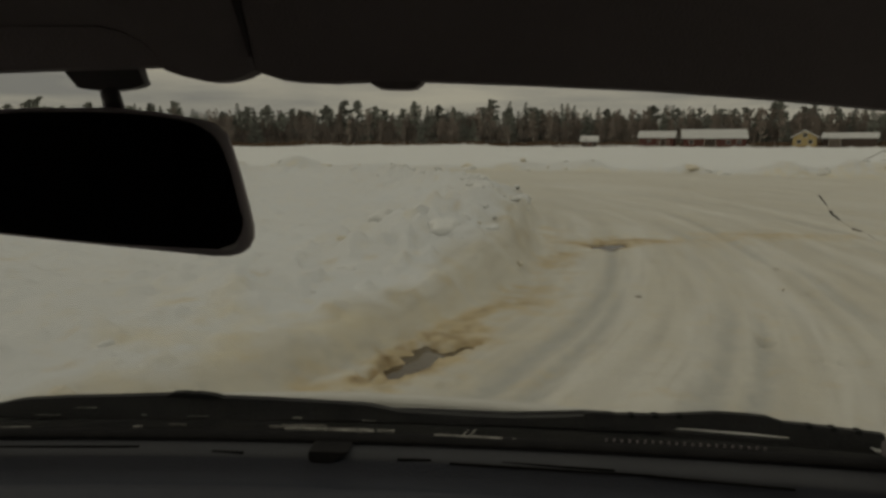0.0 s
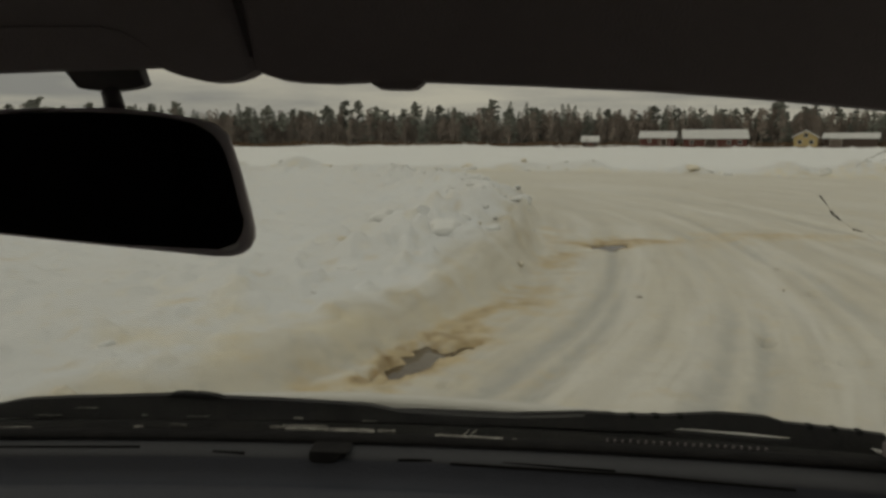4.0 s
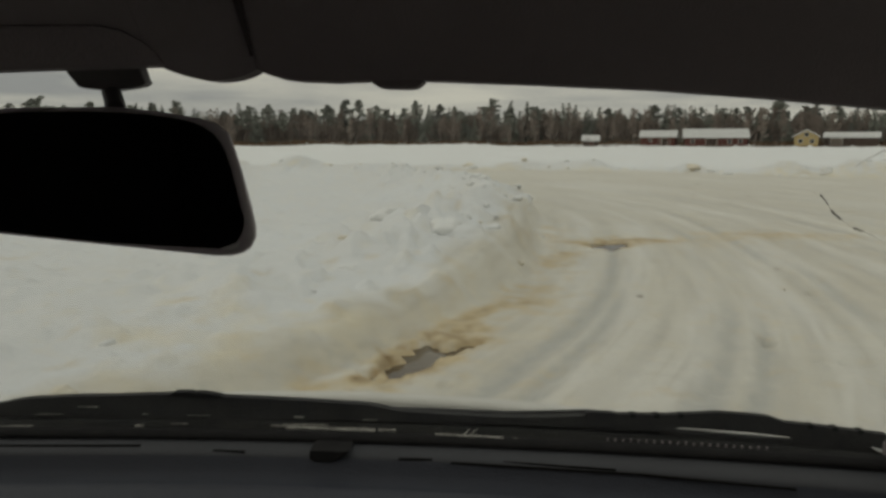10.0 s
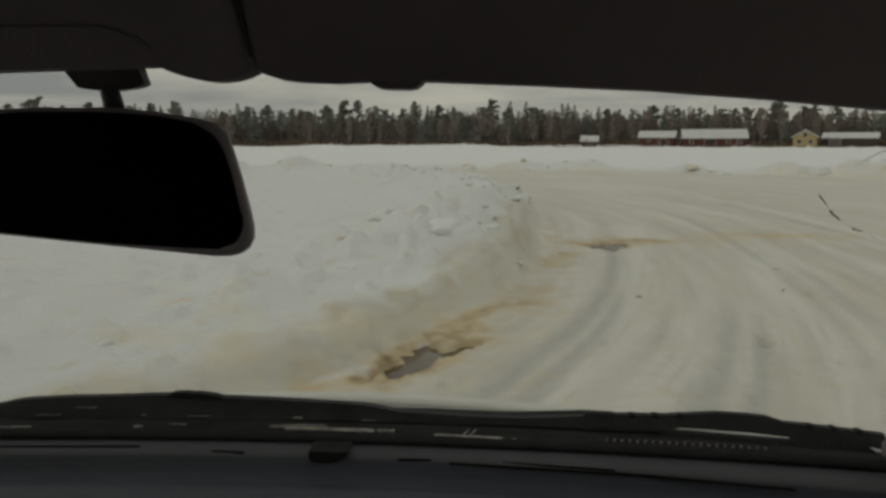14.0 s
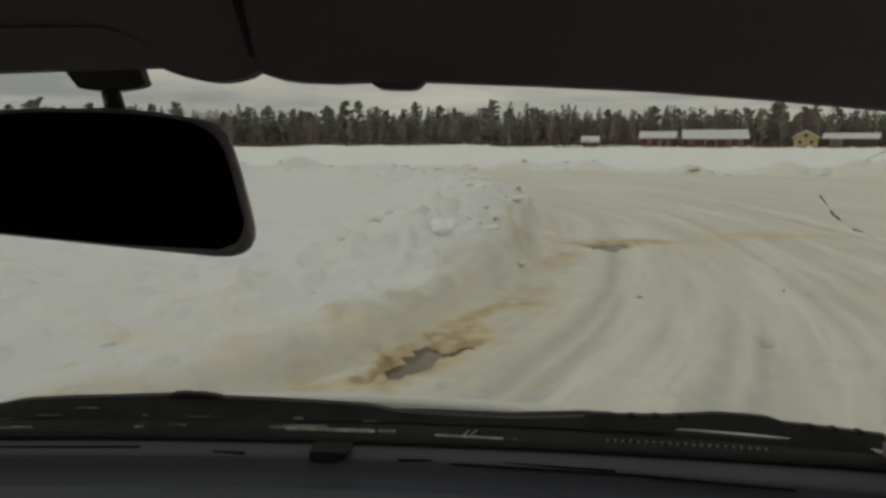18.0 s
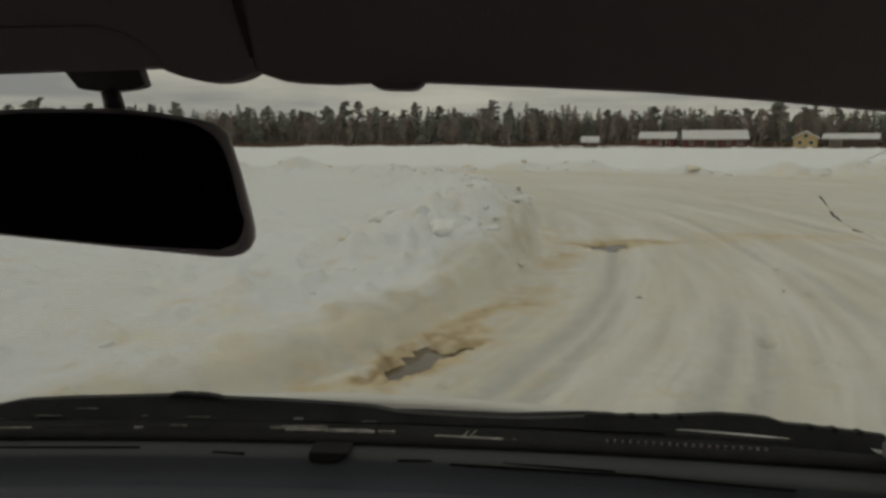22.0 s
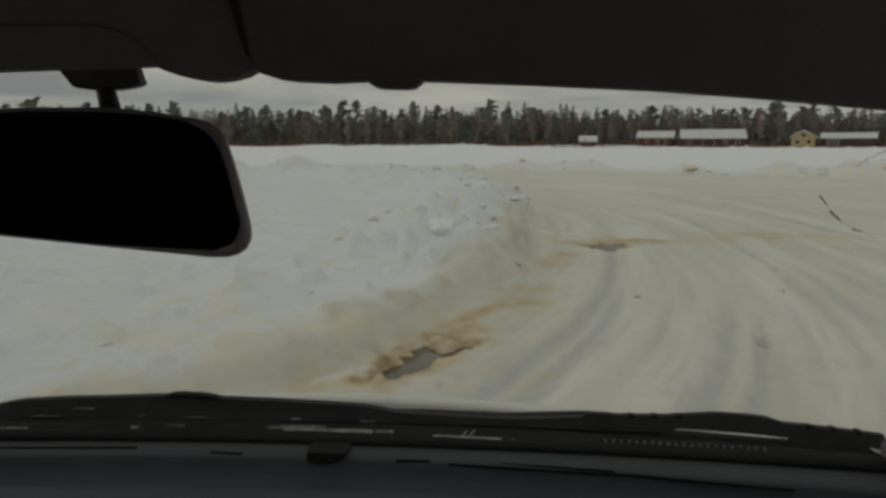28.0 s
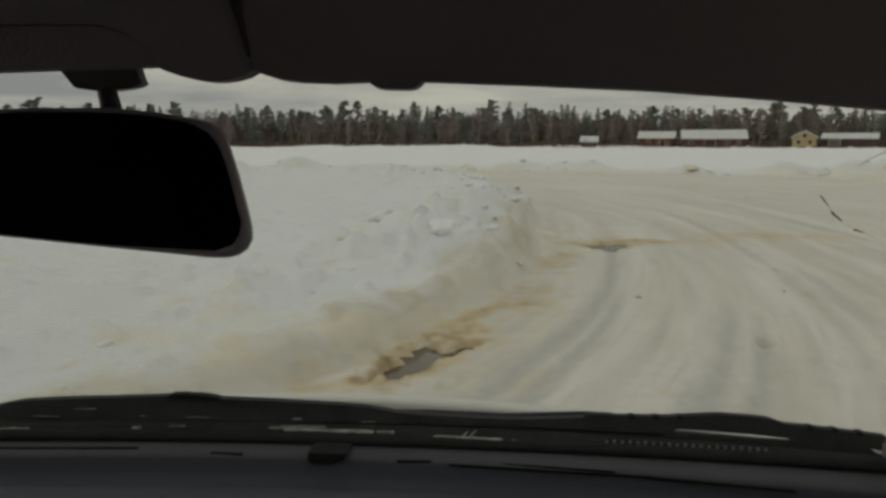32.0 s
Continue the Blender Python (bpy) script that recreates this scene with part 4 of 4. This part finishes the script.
def tree_meshes(kind, seed):
    """Trunk and crown of a tree one metre high per metre of its real height, 10 m tall."""
    rnd = random.Random(seed)
    tv, tf, cv, cf = [], [], [], []
    bend = [(rnd.uniform(-0.12, 0.12), rnd.uniform(-0.12, 0.12)) for _ in range(7)]
    line = [(sum(b[0] for b in bend[:i]), sum(b[1] for b in bend[:i]), 10 * i / 6 - (0.5 if i == 0 else 0)) for i in range(7)]

    def at(h):
        i = min(5, max(0, int(h / 10 * 6)))
        f = h / 10 * 6 - i
        return [line[i][k] + (line[i + 1][k] - line[i][k]) * f for k in range(2)]

    thick = {"pine": 0.17, "spruce": 0.16, "birch": 0.10}[kind]
    for i in range(6):
        stick(tv, tf, line[i], line[i + 1], thick * (1 - i / 6.6), thick * (1 - (i + 1) / 6.6), 6)
    if kind == "spruce":
        h, lean = 0.8, rnd.uniform(0.8, 1.2)
        while h < 9.9:
            reach = ((10 - h) * 0.15 + 0.09) * lean
            cx, cy = at(h)
            for _ in range(6):
                t, rr = rnd.uniform(0, 6.283), reach * rnd.uniform(0.55, 1.15)
                if rnd.random() < 0.12:
                    continue
                tip = (cx + rr * math.cos(t), cy + rr * math.sin(t), h - rr * 0.35)
                for f in (0.45, 0.75, 1.0):
                    tuft(cv, cf, (cx + (tip[0] - cx) * f, cy + (tip[1] - cy) * f, h - rr * 0.35 * f), 0.16 + 0.22 * reach * (1.1 - 0.5 * f), rnd, 0.8)
            h += 0.34 + 0.1 * rnd.random()
    elif kind == "pine":
        low = rnd.uniform(3.2, 5.2)
        for _ in range(34):
            h = rnd.uniform(low, 9.8)
            reach = (1.25 * math.sin(math.pi * min(1, max(0.08, (h - low + 0.7) / (11.0 - low)))) + 0.15) * rnd.uniform(0.6, 1.15)
            t = rnd.uniform(0, 6.283)
            cx, cy = at(h)
            tip = (cx + reach * math.cos(t), cy + reach * math.sin(t), h + reach * rnd.uniform(-0.05, 0.4))
            stick(tv, tf, (cx, cy, h), tip, 0.045, 0.015, 3)
            for f in (0.25, 0.45, 0.65, 0.8, 0.92, 1.0, 1.06):
                tuft(cv, cf, (cx + (tip[0] - cx) * f + rnd.uniform(-0.2, 0.2), cy + (tip[1] - cy) * f + rnd.uniform(-0.2, 0.2), h + (tip[2] - h) * f + rnd.uniform(-0.1, 0.25)), rnd.uniform(0.24, 0.44), rnd, 0.8)
        for _ in range(6):
            cx, cy = at(9.7)
            tuft(cv, cf, (cx + rnd.uniform(-0.3, 0.3), cy + rnd.uniform(-0.3, 0.3), 9.6 + rnd.uniform(-0.3, 0.35)), 0.38, rnd, 0.8)
        for _ in range(5):
            h, t = rnd.uniform(1.2, low), rnd.uniform(0, 6.283)
            cx, cy = at(h)
            stick(tv, tf, (cx, cy, h), (cx + 0.5 * math.cos(t), cy + 0.5 * math.sin(t), h - 0.05), 0.02, 0.006, 3)
    else:
        for _ in range(34):
            h = rnd.uniform(1.6, 9.4)
            t, reach = rnd.uniform(0, 6.283), rnd.uniform(0.6, 1.5) * (1.25 - h / 10)
            cx, cy = at(h)
            mid = (cx + reach * 0.6 * math.cos(t), cy + reach * 0.6 * math.sin(t), h + reach * 0.8)
            end = (cx + reach * math.cos(t), cy + reach * math.sin(t), h + reach * 1.25)
            stick(cv, cf, (cx, cy, h), mid, 0.03, 0.02, 3)
            stick(cv, cf, mid, end, 0.02, 0.008, 3)
            for _ in range(3):
                tuft(cv, cf, (end[0] + rnd.uniform(-0.4, 0.4), end[1] + rnd.uniform(-0.4, 0.4), end[2] + rnd.uniform(-0.7, 0.3)), rnd.uniform(0.12, 0.26), rnd, 1.6)
            for _ in range(5):
                f, t2 = rnd.uniform(0.3, 1), rnd.uniform(0, 6.283)
                p = [mid[k] + (end[k] - mid[k]) * f for k in range(3)]
                l2 = rnd.uniform(0.3, 0.75)
                stick(cv, cf, p, (p[0] + l2 * 0.6 * math.cos(t2), p[1] + l2 * 0.6 * math.sin(t2), p[2] + l2 * rnd.uniform(0.1, 0.8)), 0.014, 0.006, 3)
    trunk = mesh_of("trunk", tv, tf, M_BIRCH if kind == "birch" else M_BARK)
    crown = mesh_of("crown", cv, cf, M_TWIG if kind == "birch" else M_NEEDLE)
    return trunk, crown


def make_tree(kind, seed):
    names = {"pine": "pine_tree", "spruce": "spruce_tree", "birch": "birch_tree"}
    labels = {"pine": "tall dark green pine with a bare lower trunk at the shore", "spruce": "narrow dark green spruce in the wood at the shore",
              "birch": "bare brown birch with thin twigs at the shore"}
    root = tagged(new(names[kind]), labels[kind], "tree", "trees along the shore")
    trunk, crown = tree_meshes(kind, seed)
    part_mesh("trunk", trunk, None, root)
    part_mesh("crown", crown, None, root)
    root.location = (0, -4000, -50)
    return root


KINDS = {"pine": [make_tree("pine", i) for i in range(5)], "spruce": [make_tree("spruce", 20 + i) for i in range(4)], "birch": [make_tree("birch", 40 + i) for i in range(5)]}
rng = random.Random(8)
used = set()


def plant(kind, az, dist, height, wide=1.0):
    x, y = dist * math.sin(az), dist * math.cos(az)
    z = float(ground_at(np.array([x]), np.array([y]))[0][0])
    src = rng.choice(KINDS[kind])
    k = height / 10
    m = pose(x, y, z - 0.15, 0, 0, rng.uniform(0, 360))
    ob = src if src not in used else copy_thing(src, m)
    used.add(src)
    ob.matrix_basis = m
    ob.scale = (k * wide * rng.uniform(0.9, 1.15), k * wide * rng.uniform(0.9, 1.15), k)


for i in range(200):
    plant("birch", radians(-38 + 76 * (i + rng.random()) / 200), rng.uniform(208, 232), rng.uniform(6.0, 10.2))
for i in range(230):
    kind = "pine" if rng.random() < 0.42 else "spruce"
    plant(kind, radians(-38 + 76 * (i + rng.random()) / 230), rng.uniform(212, 248), rng.triangular(6.5, 13.5, 9.4) * (1.0 if kind == "pine" else 0.95), 1.12 if kind == "pine" else 1.5)


def woods(name, label, az0, az1, d0, d1, stems, sprays, top, mat, size, seed, tall=1.5):
    """A far wood as one mesh: stems and ragged sprays of twigs."""
    rnd = random.Random(seed)
    v, f = [], []
    places = [(radians(rnd.uniform(az0, az1)), rnd.uniform(d0, d1)) for _ in range(stems)]
    xs, ys = np.array([d * math.sin(q) for q, d in places]), np.array([d * math.cos(q) for q, d in places])
    for x, y, z in zip(xs.tolist(), ys.tolist(), ground_at(xs, ys)[0].tolist()):
        h = top * rnd.uniform(0.55, 1.05)
        stick(v, f, (x, y, z - 0.4), (x + rnd.uniform(-0.5, 0.5), y, z + h), rnd.uniform(0.05, 0.11) * min(1, top / 3), 0.03 * min(1, top / 3), 3)
    for _ in range(sprays):
        az, d = radians(rnd.uniform(az0, az1)), rnd.uniform(d0, d1)
        x, y = d * math.sin(az), d * math.cos(az)
        wave = 0.82 + 0.22 * math.sin(az * 61) + 0.16 * math.sin(az * 143 + 2)
        h = min(0.6, top * 0.4) + top * wave * rnd.random() ** 0.9
        tuft(v, f, (x, y, h), size * rnd.uniform(0.6, 1.3), rnd, tall)
    return tagged(part_mesh(name, mesh_of(name, v, f, mat), None), label, "woods", kind="stuff")


woods("bare_woods", "dense brown wood of leafless birches behind the shore", -40, 40, 216, 258, 4200, 32000, 7.0, M_TWIG, 0.24, 1, 4.5)
woods("conifer_woods", "dark green conifer wood rising behind the birches", -40, 40, 262, 330, 1200, 12000, 9.2, M_NEEDLE, 0.5, 2, 3.0)
woods("far_woods", "dark mixed wood round the lake", 40, 320, 250, 300, 900, 9000, 9.5, M_NEEDLE, 1.3, 3)
woods("reeds", "dry brown reeds and brush along the shore", -40, 40, 203, 214, 2600, 3400, 1.0, M_REED, 0.30, 4)


plant("pine", math.atan(0.085), 199, 9.6, 1.35)    # a lone pine before the wood
for i in range(9):                               # bare trees about the farm
    plant("birch", math.atan(rng.uniform(0.17, 0.43)), rng.uniform(186, 191), rng.uniform(1.4, 2.6))


# ---------------------------------------------------------------- farm on the shore
def gable(length, depth, eave, ridge):
    bm = bmesh.new()
    pts = [(-depth / 2, -0.6), (-depth / 2, eave), (0, ridge), (depth / 2, eave), (depth / 2, -0.6)]
    a = [bm.verts.new((-length / 2, y, z)) for y, z in pts]
    b = [bm.verts.new((length / 2, y, z)) for y, z in pts]
    bm.faces.new(a)
    bm.faces.new(b[::-1])
    for i in range(5):
        bm.faces.new((a[i], b[i], b[(i + 1) % 5], a[(i + 1) % 5]))
    bmesh.ops.recalc_face_normals(bm, faces=bm.faces[:])
    return bm


def building(name, label, category, px, dist, length, depth, eave, ridge, wall_mat, turn=0):
    az = math.atan(px)
    x, y = dist * math.sin(az), dist * math.cos(az)
    z = float(ground_at(np.array([x]), np.array([y]))[0][0])
    root = tagged(new(name), label, category, "farm buildings")
    root.matrix_world = pose(x, y, z, 0, 0, -math.degrees(az) + turn)
    part("wall", gable(length, depth, eave, ridge), wall_mat, root)
    t, over = 0.28, 0.45
    for side_y in (-1, 1):
        run = depth / 2 + over
        drop = (ridge - eave) / (depth / 2) * run
        bm = bmesh.new()
        q = [(0, ridge + 0.02), (side_y * run, ridge - drop + 0.02), (side_y * run, ridge - drop + t), (0, ridge + t)]
        a = [bm.verts.new((-length / 2 - over, yy, zz)) for yy, zz in q]
        b = [bm.verts.new((length / 2 + over, yy, zz)) for yy, zz in q]
        bm.faces.new(a)
        bm.faces.new(b[::-1])
        for i in range(4):
            bm.faces.new((a[i], b[i], b[(i + 1) % 4], a[(i + 1) % 4]))
        bmesh.ops.recalc_face_normals(bm, faces=bm.faces[:])
        part("roof", bm, M_ROOF, root, "roof under a thick layer of snow")
    return root


def opening(root, name, face, at, low, wide, high, mat, label):
    """A door or a window with its frame, let into the wall that looks along -y (or -x for an end wall)."""
    def slab(grow, out):
        u0, u1, z0, z1 = at - wide / 2 - grow, at + wide / 2 + grow, low - grow, low + high + grow
        if face[0] == "x":
            return box(face[1] - out, face[1] + 0.05, u0, u1, z0, z1)
        return box(u0, u1, face[1] - out, face[1] + 0.05, z0, z1)

    ob = part(name, slab(0.0, 0.03), mat, root, label)
    part("frame", slab(0.10, 0.018), M_TRIM, ob)


barn = building("barn", "long dark red wooden barn with a snow-covered roof", "barn", 0.350, 196, 14, 8, 2.2, 4.0, M_RED, 4)
opening(barn, "barn_door", ("y", -4.0), -1.0, -0.1, 2.4, 2.0, M_DARKWOOD, "dark plank double door")
for u in (-5.2, 3.0, 5.4):
    opening(barn, "window", ("y", -4.0), u, 0.9, 0.8, 0.7, M_PANE, "small dark window")
barn = building("barn", "low dark red outbuilding with snow on its roof", "barn", 0.278, 197, 8, 6, 1.9, 3.2, M_RED, -6)
opening(barn, "barn_door", ("y", -3.0), 1.6, -0.1, 1.2, 1.7, M_DARKWOOD, "narrow plank door")
opening(barn, "window", ("y", -3.0), -1.8, 0.8, 0.7, 0.6, M_PANE, "small dark window")
shed = building("shed", "small dark wooden shed with a snowy roof", "shed", 0.19, 195, 3.6, 3.0, 1.4, 2.4, M_DARKWOOD)
opening(shed, "door", ("y", -1.5), 0.2, -0.1, 0.8, 1.2, M_RED, "low plank door")
house = building("house", "yellow wooden house with a snowy roof, gable to the lake", "house", 0.468, 200, 8, 5.0, 2.3, 3.7, M_OCHRE, 90)
for u, z in ((-1.2, 0.8), (1.2, 0.8), (0.0, 2.3)):
    opening(house, "window", ("x", -4.0), u, z, 0.8, 0.8, M_PANE, "dark window pane")
wing = building("garage", "long low brown wooden garage with a snowy roof", "garage", 0.527, 205, 11, 6, 2.2, 3.2, M_DARKWOOD, -4)
opening(wing, "garage_door", ("y", -3.0), -3.0, -0.1, 2.4, 2.0, M_BARK, "brown plank gate")

# brush and heaped snow in front of the farm
woods("brush", "bare brown brush in front of the farm buildings", 8, 31, 184, 191, 260, 420, 0.35, M_TWIG, 0.14, 9, 2.0)
rng = random.Random(33)
for _ in range(22):
    q, d = radians(rng.uniform(7, 31)), rng.uniform(178, 186)
    clump(d * math.sin(q), d * math.cos(q), rng.uniform(0.3, 0.8), False, "snow heaps before the farm")
